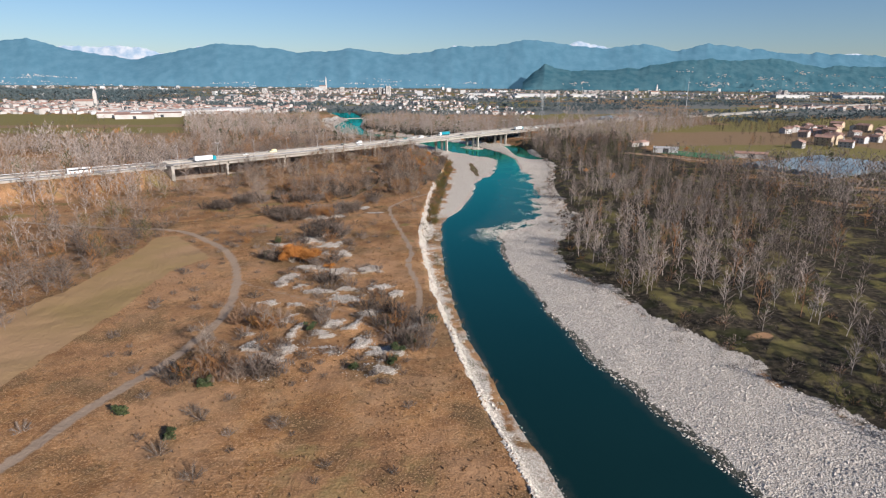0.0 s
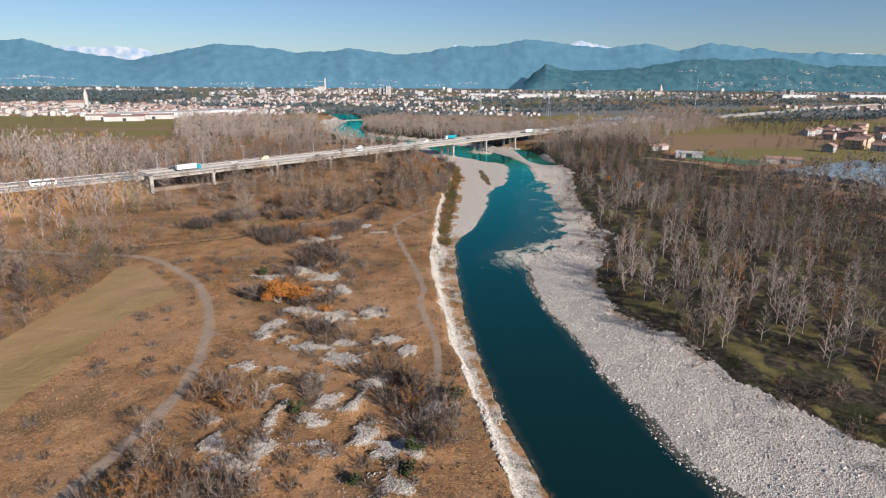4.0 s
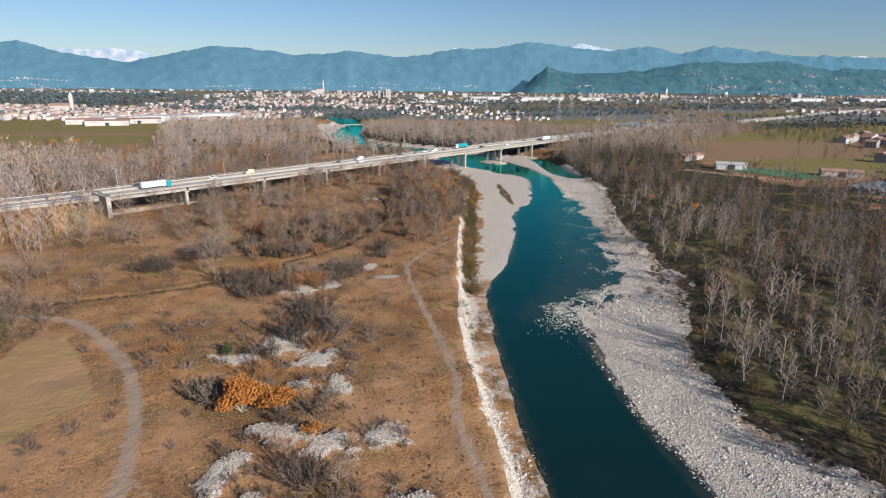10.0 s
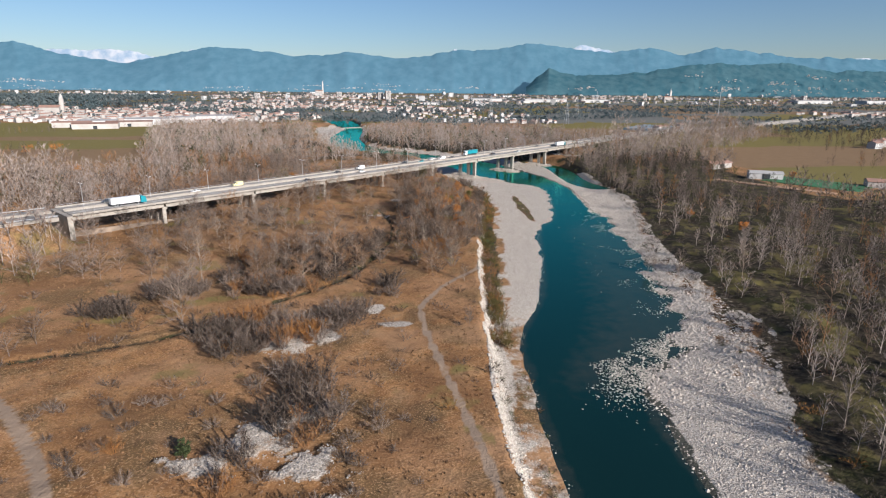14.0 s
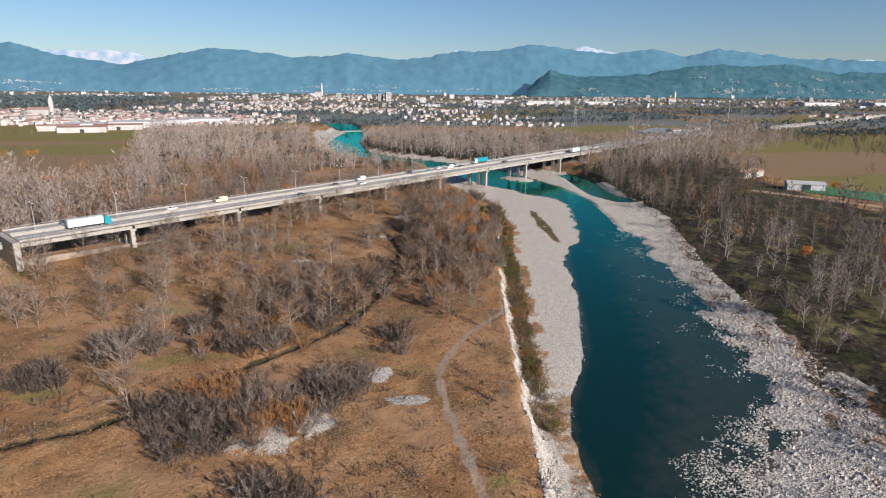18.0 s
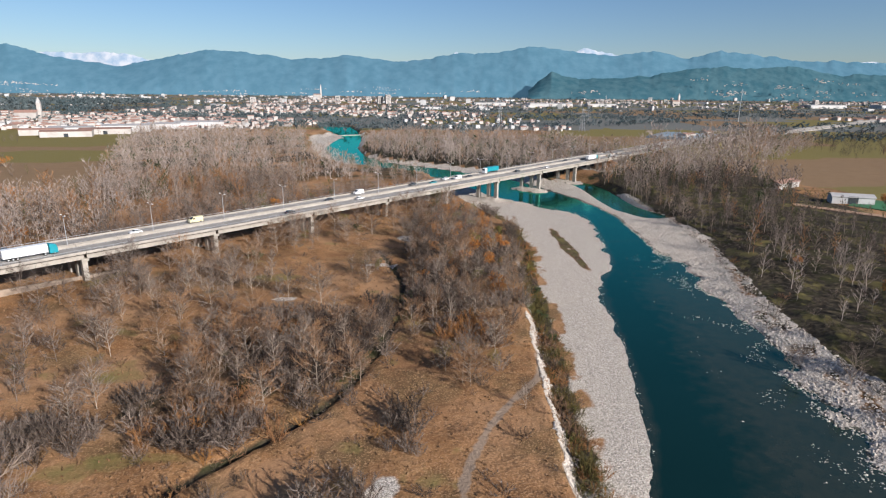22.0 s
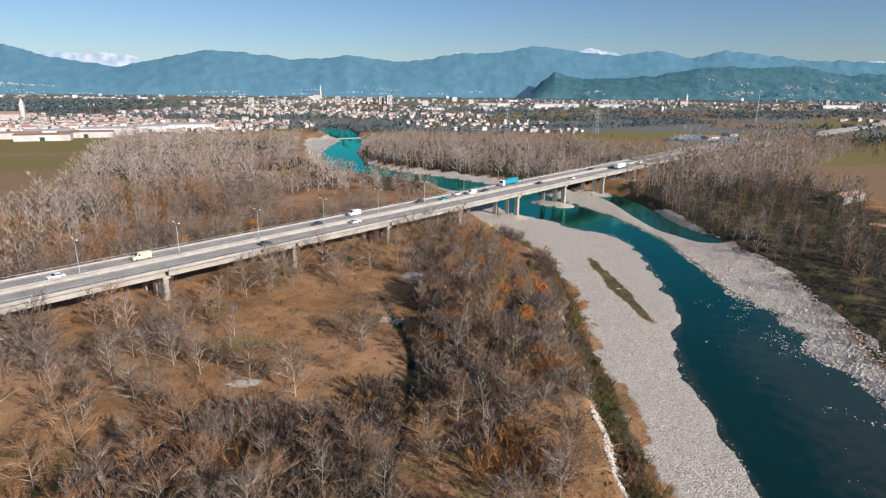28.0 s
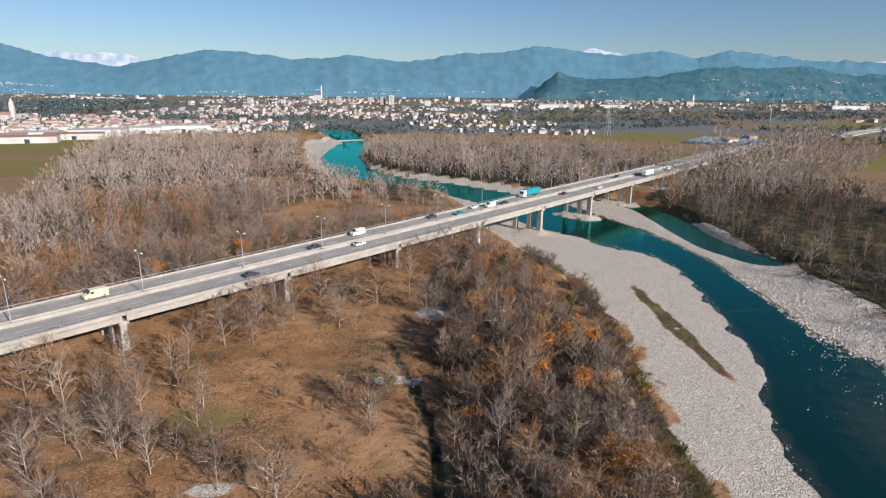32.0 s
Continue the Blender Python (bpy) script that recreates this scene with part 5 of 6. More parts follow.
cw = wood_weight(cx, cy)
cm = (cr.random(len(cx)) < 0.16 * cw)
for k, (x, y) in enumerate(zip(cx[cm][:46], cy[cm][:46])):
    leafy_thing("evergreen_tree", "dark ivy-covered evergreen tree in the wood", "tree", 120 + k, 9 + 4 * cr.random(), 4.5 + 2 * cr.random(), 220, 0.8, M["green"], x, y, 6, 0.25)


# ---- dry grass and stones ----
def scatter_stones(name, label, x, y, z, size, seed, mat=M["stones"]):
    rng = np.random.default_rng(seed)
    base = np.array([(1, 0, 0), (0, 1, 0), (-1, 0, 0), (0, -1, 0), (0, 0, 1), (0, 0, -1)], float)
    f = np.array([(0, 1, 4), (1, 2, 4), (2, 3, 4), (3, 0, 4), (1, 0, 5), (2, 1, 5), (3, 2, 5), (0, 3, 5)])
    n = len(x)
    v = base[None] * (0.6 + 0.7 * rng.random((n, 6, 1))) + rng.normal(0, 0.14, (n, 6, 3))
    v *= (size[:, None] * np.array((1.0, 1.0, 0.62)))[:, None, :] * (0.7 + 0.6 * rng.random((n, 1, 3))) / 2 * 1.4
    a = rng.random(n) * math.tau
    co, si = np.cos(a)[:, None], np.sin(a)[:, None]
    w = np.stack([v[..., 0] * co - v[..., 1] * si + x[:, None], v[..., 0] * si + v[..., 1] * co + y[:, None], v[..., 2] + z[:, None]], -1)
    me = big_mesh(name, w.reshape(-1, 3), (f[None] + (np.arange(n) * 6)[:, None, None]).reshape(-1, 3), mat)
    tagged(new(name, me), label, "stones", kind="stuff")


def rough_shore(n):
    """Places and sizes of coarse cobbles between the water and the eastern wood."""
    r = np.random.default_rng(32)
    y = 258 + r.random(n) * 260
    lo, hi = along(WATER_RIGHT, y) - 1.5, along(WOOD_EDGE, y)
    x = lo + (hi - lo) * r.random(n) ** 1.3
    z, _ = land(x, y)
    k = (fnoise(x, y, 6, 49) + 0.35 * r.random(n) > 0.5) & (z > WATER - 0.35)
    return x[k], y[k], z[k] + 0.06, (0.24 + 0.5 * r.random(n) ** 2.5)[k]


rng = np.random.default_rng(31)
n = 105000
gx, gy = rng.random(n) * 130 - 5, 62 + rng.random(n) ** 1.4 * 520
gz, gw = land(gx, gy)
on = (gw["stone"] > 0.38) & (gz > WATER - 0.3) & (gx > along(BANK_TOP, gy))
right = gx > along(WATER_RIGHT, gy) - 4
size = np.where(right, 0.2 + 0.42 * rng.random(n) ** 3, 0.14 + 0.22 * rng.random(n) ** 2)
scatter_stones("shore_cobbles", "pale coarse cobbles on the rough eastern shore", *rough_shore(13000), 7)
scatter_stones("gravel_stones", "pale rounded river cobbles on the gravel shores", gx[on], gy[on], gz[on] + 0.02, size[on], 1)
n = 9000
gy = 70 + rng.random(n) ** 1.1 * 312
gx = along(BANK_TOP, gy) + 0.4 + np.abs(rng.normal(0, 1.0, n)) * (0.3 + 3.4 * fnoise(gy * 0.3, gy, 17, 43) ** 1.5) + (vnoise(gy * 0, gy, 6, 44) - 0.5) * 1.6
gz, gw = land(gx, gy)
scatter_stones("bank_boulders", "white broken boulders along the eroded bank", gx, gy, gz + 0.05, 0.2 + 0.55 * rng.random(n) ** 2.5, 2)
n = 9000
gy = 268 + rng.random(n) * 210
thick = rng.random(n) < 0.55
gy = np.where(thick, 275 + rng.normal(0, 9, n), gy)
gx = along(WATER_RIGHT, gy) + 3 - np.abs(rng.normal(0, 1, n)) * np.where(thick, 8, 9)
gz, _ = land(gx, gy)
off = along(WATER_RIGHT, gy) - gx
keep = (fnoise(gx, gy, 7, 61) + 0.2 * rng.random(n) > np.where(thick, 0.58, 0.63) + 0.008 * off) & (gx > along(WATER_LEFT, gy) + 4)
scatter_stones("shoal_stones", "pale stones breaking the shallow water", gx[keep], gy[keep], np.maximum(gz, WATER)[keep] + 0.02, (0.14 + 0.3 * rng.random(n) ** 3)[keep], 3)
n = 90000
gx, gy = rng.random(n) * 66 - 62, 112 + rng.random(n) * 175
keep = heaps(gx, gy) + 0.22 * (rng.random(n) - 0.5) > 0.58
gz, _ = land(gx[keep], gy[keep])
scatter_stones("pebble_heaps", "heaps of white pebbles in the dry meadow", gx[keep], gy[keep], gz + 0.03, (0.12 + 0.3 * rng.random(n) ** 2)[keep], 4, M["heap"])

n = 95000
gx, gy = -150 + rng.random(n) * 172, 62 + rng.random(n) ** 1.3 * 440
gz, gw = land(gx, gy)
keep = (gx < along(BANK_TOP, gy) - 0.5) & (gw["track"] < 0.2) & (gw["stone"] < 0.4) & (gw["meadow"] < 0.5) & (fnoise(gx, gy, 12, 71) + 0.25 * rng.random(n) > 0.55)
gx, gy, gz = gx[keep][:24000], gy[keep][:24000], gz[keep][:24000]
n = len(gx)
hgt = 0.2 + 0.4 * rng.random(n) ** 2
v = np.zeros((n, 9, 3))
for k in range(3):
    a = rng.random(n) * math.tau
    for c, (o, u) in enumerate(((-0.5, 0), (0.5, 0), (0, 1))):
        v[:, k * 3 + c, 0] = gx + np.cos(a) * o * hgt * 0.9 + (rng.random(n) - 0.5) * u * hgt
        v[:, k * 3 + c, 1] = gy + np.sin(a) * o * hgt * 0.9 + (rng.random(n) - 0.5) * u * hgt
        v[:, k * 3 + c, 2] = gz - 0.08 + u * hgt
f = np.arange(n * 9).reshape(-1, 3)
tagged(new("grass_tufts", big_mesh("grass_tufts", v.reshape(-1, 3), f, M["tuft"])), "tufts of rust-brown dry grass", "grass", kind="stuff")


# ---- town and distance ----
M.update({
    "wall": plain("pale_plaster", (0.46, 0.43, 0.405), (0.34, 0.315, 0.295), 0.08, 0.85, random_tint=0.35),
    "white_wall": plain("white_sheet_cladding", (0.5, 0.495, 0.49), (0.4, 0.4, 0.4), 0.05, 0.7),
    "ochre_wall": plain("ochre_plaster", (0.46, 0.36, 0.25), (0.4, 0.31, 0.22), 0.1, 0.85),
    "roof": plain("terracotta_tiles", (0.33, 0.19, 0.145), (0.25, 0.165, 0.135), 0.2, 0.85, random_tint=0.4),
    "grey_roof": plain("grey_roof_sheet", (0.42, 0.41, 0.4), (0.33, 0.32, 0.32), 0.1, 0.7),
    "pane": plain("dark_window_glass", (0.05, 0.06, 0.07), (0.04, 0.045, 0.05), 0.5, 0.15, spec=0.5),
    "film": plain("greenhouse_film", (0.15, 0.2, 0.24), (0.11, 0.155, 0.19), 0.05, 0.5, spec=0.5),
    # far trees: the blue-grey of haze is put into their colour
    "hazed_far_tree": plain("hazed_far_woodland", (0.088, 0.108, 0.112), (0.055, 0.08, 0.088), 0.01, 0.95),
    "turf": plain("green_turf", (0.04, 0.16, 0.07), (0.05, 0.13, 0.06), 0.05, 0.9),
    "tyre": plain("black_rubber", (0.03, 0.03, 0.03), None, 2.0, 0.8),
    "car_white": plain("white_car_paint", (0.78, 0.78, 0.77), (0.72, 0.72, 0.71), 0.5, 0.3, spec=0.5),
    "car_dark": plain("dark_car_paint", (0.05, 0.055, 0.065), (0.04, 0.045, 0.05), 0.5, 0.3, spec=0.5),
    "car_teal": plain("teal_car_paint", (0.02, 0.25, 0.3), (0.02, 0.22, 0.27), 0.5, 0.3, spec=0.5),
    "car_yellow": plain("pale_yellow_paint", (0.75, 0.66, 0.36), (0.7, 0.62, 0.36), 0.5, 0.35, spec=0.5),
    "lamp_glass": plain("pale_lamp_glass", (0.75, 0.75, 0.72), (0.7, 0.7, 0.68), 2.0, 0.3),
    "red_light": plain("red_lamp_plastic", (0.4, 0.02, 0.02), None, 2.0, 0.3),
    "earth": plain("packed_orange_earth", (0.42, 0.27, 0.17), (0.35, 0.22, 0.14), 0.2, 0.95),
})


def gable(w, d, h, rise, over=0.5, thick=0.3):
    """A pitched roof with eaves, ridge along x."""
    y, x = d / 2 + over, w / 2 + over
    drop = rise * over / (d / 2)
    prof = [(-y, h - drop), (0, h + rise), (y, h - drop), (y, h - drop + thick), (0, h + rise + thick), (-y, h - drop + thick)]
    n = 6
    v = [(-x, a, b) for a, b in prof] + [(x, a, b) for a, b in prof]
    return Geo().add(v, [(0, 1, 4, 5), (1, 2, 3, 4), (11, 10, 7, 6), (10, 9, 8, 7)] + [(k, n + k, n + (k + 1) % n, (k + 1) % n) for k in range(n)])


def house_walls(w, d, h, rise):
    g = Geo().box((0, 0, h / 2 - 0.3), (w, d, h + 0.6))
    g.add([(s * w / 2, a, b) for s in (-1, 1) for a, b in ((-d / 2, h), (d / 2, h), (0, h + rise))], [(0, 2, 1), (3, 4, 5)])
    return g


WINDOW = Geo().box((0, 0, 0), (1.1, 0.12, 1.4)).mesh("window", M["pane"])


def build_house(w, d, h, rise, wall, roof, label, windows):
    ob = thing("house", label, "house")
    body = part("wall", house_walls(w, d, h, rise), wall, ob)
    part("roof", gable(w, d, h, rise), roof, ob)
    part("chimney", Geo().box((w * 0.2, d * 0.15, h + rise * 0.9), (0.7, 0.7, 1.8)), wall, ob)
    if windows:
        for floor in range(max(1, int(h // 3))):
            for k in range(3):
                for side in (-1, 1):
                    part("window", WINDOW, M["pane"], body, at=pose((k - 1) * w * 0.3, side * (d / 2 + 0.03), 1.6 + floor * 3.0))
    return ob


near_houses = [build_house(11, 10, 6.2, 2.2, M["wall"], M["roof"], "two-storey plastered house with a terracotta roof", True),
               build_house(16, 11, 9.2, 2.4, M["ochre_wall"], M["roof"], "three-storey ochre apartment house with a tiled roof", True),
               build_house(13, 9, 6.2, 2.0, M["white_wall"], M["roof"], "white two-storey house with a terracotta roof", True)]
far_houses = [build_house(12, 10, 6.5, 2.2, M["wall"], M["roof"], "pale plastered town house with a terracotta roof", False),
              build_house(20, 11, 8.5, 2.2, M["wall"], M["roof"], "long pale plastered block with a tiled roof", False),
              build_house(14, 12, 9.5, 1.2, M["white_wall"], M["grey_roof"], "white apartment block with a low grey roof", False)]


def settle_houses(masters, spots, seed, group, size=1.0):
    r = np.random.default_rng(seed)
    for ob in masters:
        ob["group"] = group
    for k, (x, y) in enumerate(spots):
        z, _ = land(np.array([float(x)]), np.array([float(y)]))
        m = pose(x, y, float(z[0]), 0, 0, r.choice((20, 35, 110, 125)) + r.normal(0, 6)) @ Matrix.Diagonal((size, size, size, 1))
        j = k if k < len(masters) else int(r.integers(len(masters)))
        if k < len(masters):
            masters[j].matrix_basis = m
        else:
            copy_thing(masters[j], m)


def cluster(cx, cy, rx, ry, n, seed, gap=17):
    r = np.random.default_rng(seed)
    out = []
    for _ in range(n * 14):
        a, q = r.random() * math.tau, math.sqrt(r.random())
        p = (cx + math.cos(a) * rx * q, cy + math.sin(a) * ry * q)
        if all(math.hypot(p[0] - o[0], p[1] - o[1]) > gap for o in out):
            out.append(p)
        if len(out) >= n:
            break
    return out


spots = [(397, 592), (461, 632), (452, 597), (526, 776), (440, 615), (500, 640), (518, 735)] + cluster(585, 745, 110, 110, 34, 3, 19)
settle_houses(near_houses, spots, 1, "village houses")
spots = cluster(-560, 1160, 150, 75, 72, 4, 13) + cluster(-330, 1150, 80, 45, 16, 14, 15) + cluster(90, 1330, 130, 170, 56, 5, 15) + cluster(185, 1165, 55, 40, 10, 6, 18)
settle_houses(far_houses, spots, 2, "town houses", 0.72)


def house_arrays(w, d, h, rise):
    a, b = house_walls(w, d, h, rise), gable(w, d, h, rise)

    def tri(g):
        f = []
        for q in g.f:
            f += [(q[0], q[i], q[i + 1]) for i in range(1, len(q) - 1)]
        return np.array(g.v, float), np.array(f), np.zeros(len(g.v))
    return tri(a), tri(b)


def far_town(name, label, spots, seed, sizes, wall, roof, size=0.68):
    x, y = np.array(spots).T
    r = np.random.default_rng(seed)
    s = size * (0.8 + 0.5 * r.random(len(x)))
    zero = np.zeros(len(x))
    wa, ro = zip(*(house_arrays(*q) for q in sizes))
    plant(name + "_walls", label, "houses", list(wa), x, y, zero, s, wall, seed, zero)
    plant(name + "_roofs", label, "houses", list(ro), x, y, zero, s, roof, seed, zero)


r = np.random.default_rng(90)
spots = cluster(-760, 1300, 300, 230, 330, 7, 14) + cluster(-380, 1270, 190, 110, 120, 17, 15) + cluster(-1000, 1350, 200, 250, 160, 27, 15) + cluster(-30, 1640, 190, 150, 70, 8, 24) + cluster(-420, 1750, 300, 250, 120, 18, 26)
fx, fy = -2600 + 5600 * r.random(3400), 1900 + 2100 * r.random(3400)
m = (fnoise(fx, fy, 330, 91) > 0.5) & (np.abs(fx - 40) < fy * 0.86)
spots += list(zip(fx[m], fy[m]))[:1150]
spots += cluster(1150, 1500, 260, 120, 60, 12, 25)
far_town("far_town", "distant town of pale houses with tiled roofs", spots, 9, [(13, 11, 7, 2.2), (22, 12, 9, 2.2), (16, 13, 12, 1.5), (26, 14, 7, 1.5)], M["wall"], M["roof"], 0.58)
fx, fy = -2400 + 5200 * r.random(90), 2000 + 2000 * r.random(90)
far_town("far_works", "distant white factory halls", list(zip(fx, fy)), 10, [(60, 30, 9, 1.5), (40, 26, 10, 1.2), (24, 20, 22, 1.0)], M["white_wall"], M["grey_roof"])


def hall(x, y, w, d, h, turn, label, roof="grey_roof", wall="white_wall"):
    ob = thing("factory_hall", label, "factory", at=pose(x, y, 0, 0, 0, turn))
    part("wall", house_walls(w, d, h, 1.4), M[wall], ob)
    part("roof", gable(w, d, h, 1.4), M[roof], ob)
    part("door", Geo().box((0, -d / 2 - 0.1, 2.2), (5, 0.2, 4.4)), M["pane"], ob)


for x, y, w, d, h, turn in ((-423, 1075, 60, 34, 9, 20), (-355, 1165, 70, 40, 9, 20), (-480, 1040, 50, 30, 8, 20), (-395, 1130, 46, 30, 8, 20), (264, 2455, 120, 40, 10, 5), (477, 2380, 160, 45, 11, 4), (670, 2395, 110, 40, 10, 4), (1560, 2450, 150, 60, 12, 4), (1900, 2500, 190, 60, 12, 4)):
    hall(x, y, w, d, h, turn, "long white factory hall with a low grey roof")
for x, y, w, d, h, turn in ((-455, 985, 56, 20, 7, 20), (-500, 1010, 48, 20, 7, 20), (-430, 1030, 60, 18, 7, 20), (301, 512, 26, 10, 4, -25), (352, 1010, 22, 12, 6, 30), (405, 1060, 18, 12, 6, 30), (232, 606, 26, 9, 4, 30)):
    hall(x, y, w, d, h, turn, "low hall with a red tiled roof", "roof", "wall")
hall(239, 551, 22, 9, 4, -20, "white clubhouse beside the sports pitch")


def church(x, y, turn, tower, label):
    ob = thing("church", label, "church", at=pose(x, y, 0, 0, 0, turn))
    part("nave", house_walls(34, 17, tower * 0.38, 4), M["wall"], ob)
    part("roof", gable(34, 17, tower * 0.38, 4), M["roof"], ob)
    t = part("tower", Geo().box((19, 6, tower * 0.42), (6.5, 6.5, tower * 0.84)), M["wall"], ob)
    part("belfry", Geo().box((19, 6, tower * 0.885), (5.4, 5.4, tower * 0.09)), M["white_wall"], t)
    part("spire", Geo().tube((19, 6, tower * 0.93), (19, 6, tower * 1.12), 3.2, 0.1, 8), M["grey_roof"], t)


church(-716, 1330, 15, 36, "pale village church with a slender bell tower")
church(-480, 3130, 10, 66, "distant white church with a tall bell tower")
church(1060, 2640, 10, 46, "distant church with a white tower")
for x, y, h in ((-118, 2560, 34), (-150, 2580, 28), (-330, 2700, 26), (-200, 2650, 24), (-620, 2500, 22), (1700, 2700, 26)):
    ob = thing("apartment_tower", "distant pale apartment tower", "building", at=pose(x, y, 0, 0, 0, 20))
    part("wall", Geo().box((0, 0, h / 2), (20, 14, h)), M["wall"], ob)
    part("roof", Geo().box((0, 0, h + 0.4), (21, 15, 0.8)), M["grey_roof"], ob)
    for f in range(int(h // 3)):
        part("window_band", Geo().box((0, -7.03, 1.8 + 3 * f), (16, 0.1, 1.3)), M["pane"], ob)


def greenhouses(x, y, turn, n, width, length, label):
    ob = thing("greenhouse", label, "greenhouse", at=pose(x, y, 0, 0, 0, turn))
    for k in range(n):
        prof = [(-width / 2 + 0.15, -0.3), (-width / 2 + 0.15, 2.2), (-width * 0.3, 3.4), (0, 3.9), (width * 0.3, 3.4), (width / 2 - 0.15, 2.2), (width / 2 - 0.15, -0.3)]
        g = Geo().extrude([(a + k * width, b) for a, b in prof], -length / 2, length / 2)
        part("tunnel", g, M["film"], ob)


greenhouses(330, 1050, -38, 15, 8.2, 95, "rows of pale plastic greenhouse tunnels in a field")
greenhouses(312, 478, -62, 9, 7.5, 110, "long blue-grey plastic greenhouse tunnels")
tagged(new("sports_pitch", Geo().box((262, 528, 0.1), (60, 34, 0.5), radians(-52)).mesh("sports_pitch", M["turf"])), "green turf sports pitch", "pitch", kind="structure")
tagged(new("earth_road", Geo().box((224, 517, 0.05), (75, 7, 0.5), radians(-50)).mesh("earth_road", M["earth"])), "orange earth road beside the pitch", "road", kind="structure")


def mast(x, y, h, label):
    ob = thing("mast", label, "mast", at=pose(x, y, 0))
    part("pole", Geo().tube((0, 0, -1), (0, 0, h), 0.9, 0.35, 8), M["steel"], ob)
    part("platform", Geo().tube((0, 0, h - 4), (0, 0, h - 3), 2.2, 2.2, 10), M["steel"], ob)
    part("antenna", Geo().tube((0, 0, h), (0, 0, h + 6), 0.18, 0.06, 5), M["steel"], ob)


mast(666, 1445, 66, "tall pale telecommunication mast in a field")


def pylon(x, y, h):
    ob = thing("pylon", "grey steel lattice electricity pylon", "pylon", "electricity pylons", at=pose(x, y, 0, 0, 0, 30))
    for a, b in ((-1, -1), (1, -1), (1, 1), (-1, 1)):
        part("leg", Geo().tube((a * 3.2, b * 3.2, -0.5), (a * 0.5, b * 0.5, h), 0.22, 0.14, 4), M["steel"], ob)
    for z in np.arange(4, h - 3, 6):
        k = 3.2 - 2.7 * z / h
        j = 3.2 - 2.7 * (z + 5) / h
        for (a, b), (c, d) in (((-1, -1), (1, -1)), ((1, -1), (1, 1)), ((1, 1), (-1, 1)), ((-1, 1), (-1, -1))):
            part("brace", Geo().tube((a * k, b * k, z), (c * j, d * j, z + 5), 0.1, 0.1, 3), M["steel"], ob)
    for z, w in ((h - 3, 5), (h - 8, 7), (h - 13, 6)):
        part("arm", Geo().tube((-w, 0, z), (w, 0, z), 0.16, 0.16, 4), M["steel"], ob)


for x, y, h in ((123, 1210, 44), (241, 1130, 36), (360, 1500, 40), (-300, 1500, 40), (560, 2000, 44)):
    pylon(x, y, h)

# far tree belts and hedges
puffs = [as_arrays(Geo(), leafy(300 + k, 8.5, 10, 20, 2.5, 5, 0.1)[1]) for k in range(4)]
fx, fy = -2600 + 5400 * r.random(26000), 1010 + 3000 * r.random(26000) ** 1.35
belt = fnoise(fx, fy * 2.2, 300, 95)
m = (belt > 0.46) & (np.abs(fx - 40) < fy * 0.9) & ~((np.abs(fx - 290) < 190) & (fy < 1330)) & ~inside(fx, fy, [(560, 1200), (1100, 1250), (1200, 1600), (600, 1600)])
m |= inside(fx, fy, [(-1500, 1650), (-760, 1560), (-700, 1900), (-1500, 2000)]) | inside(fx, fy, [(640, 1620), (1900, 1650), (1900, 1900), (640, 1850)])
fx, fy = fx[m][:4200], fy[m][:4200]
plant("far_woods", "distant dark hedges, orchards and tree belts", "woods", puffs, fx, fy, np.zeros(len(fx)), 0.8 + 0.7 * r.random(len(fx)), M["hazed_far_tree"], 21, np.zeros(len(fx)))
hx, hy, r2 = jitter(-520, 560, 560, 1080, 15, 24)
hw = wood_weight(hx, hy)
m = (hw < 0.1) & (fnoise(hx, hy * 1.7, 95, 97) > 0.55) & ~inside(hx, hy, [(170, 860), (340, 980), (480, 1120), (300, 1300), (150, 1050)]) & (line_distance(hx, hy, ROAD) > 22) & ((hx < -230) | (hx > 170))
m &= ~inside(hx, hy, [(230, 600), (420, 640), (480, 900), (300, 900), (230, 760)])
gx, gy = 330 + 400 * r.random(900), 640 + 480 * r.random(900)
m2 = inside(gx, gy, [(400, 760), (450, 680), (470, 590), (720, 640), (760, 960), (640, 1100), (470, 960)]) & (fnoise(gx, gy, 60, 98) > 0.42)
plant("village_trees", "dark trees and gardens among the village houses", "trees", mid_protos, gx[m2], gy[m2], np.zeros(int(m2.sum())), 0.5 + 0.4 * r.random(int(m2.sum())), M["twigs"], 25, np.zeros(int(m2.sum())))
plant("field_hedges", "leafless brown hedges between the fields", "hedges", mid_protos, hx[m], hy[m], np.zeros(int(m.sum())), 0.55 + 0.4 * r2.random(int(m.sum())), M["warm_twigs"], 22, tree_tints(r2, int(m.sum()), 0.16))
wx, wy = -1560 + 820 * r.random(1500), 1600 + 420 * r.random(1500)
plant("hill_wood", "distant dark wood above the town", "wood", puffs, wx, wy, 14 * smooth(1600, 1800, wy), 1.3 + 0.7 * r.random(1500), M["hazed_far_tree"], 26, np.zeros(1500))
# dark belts of trees across the plain
bx, by = [], []
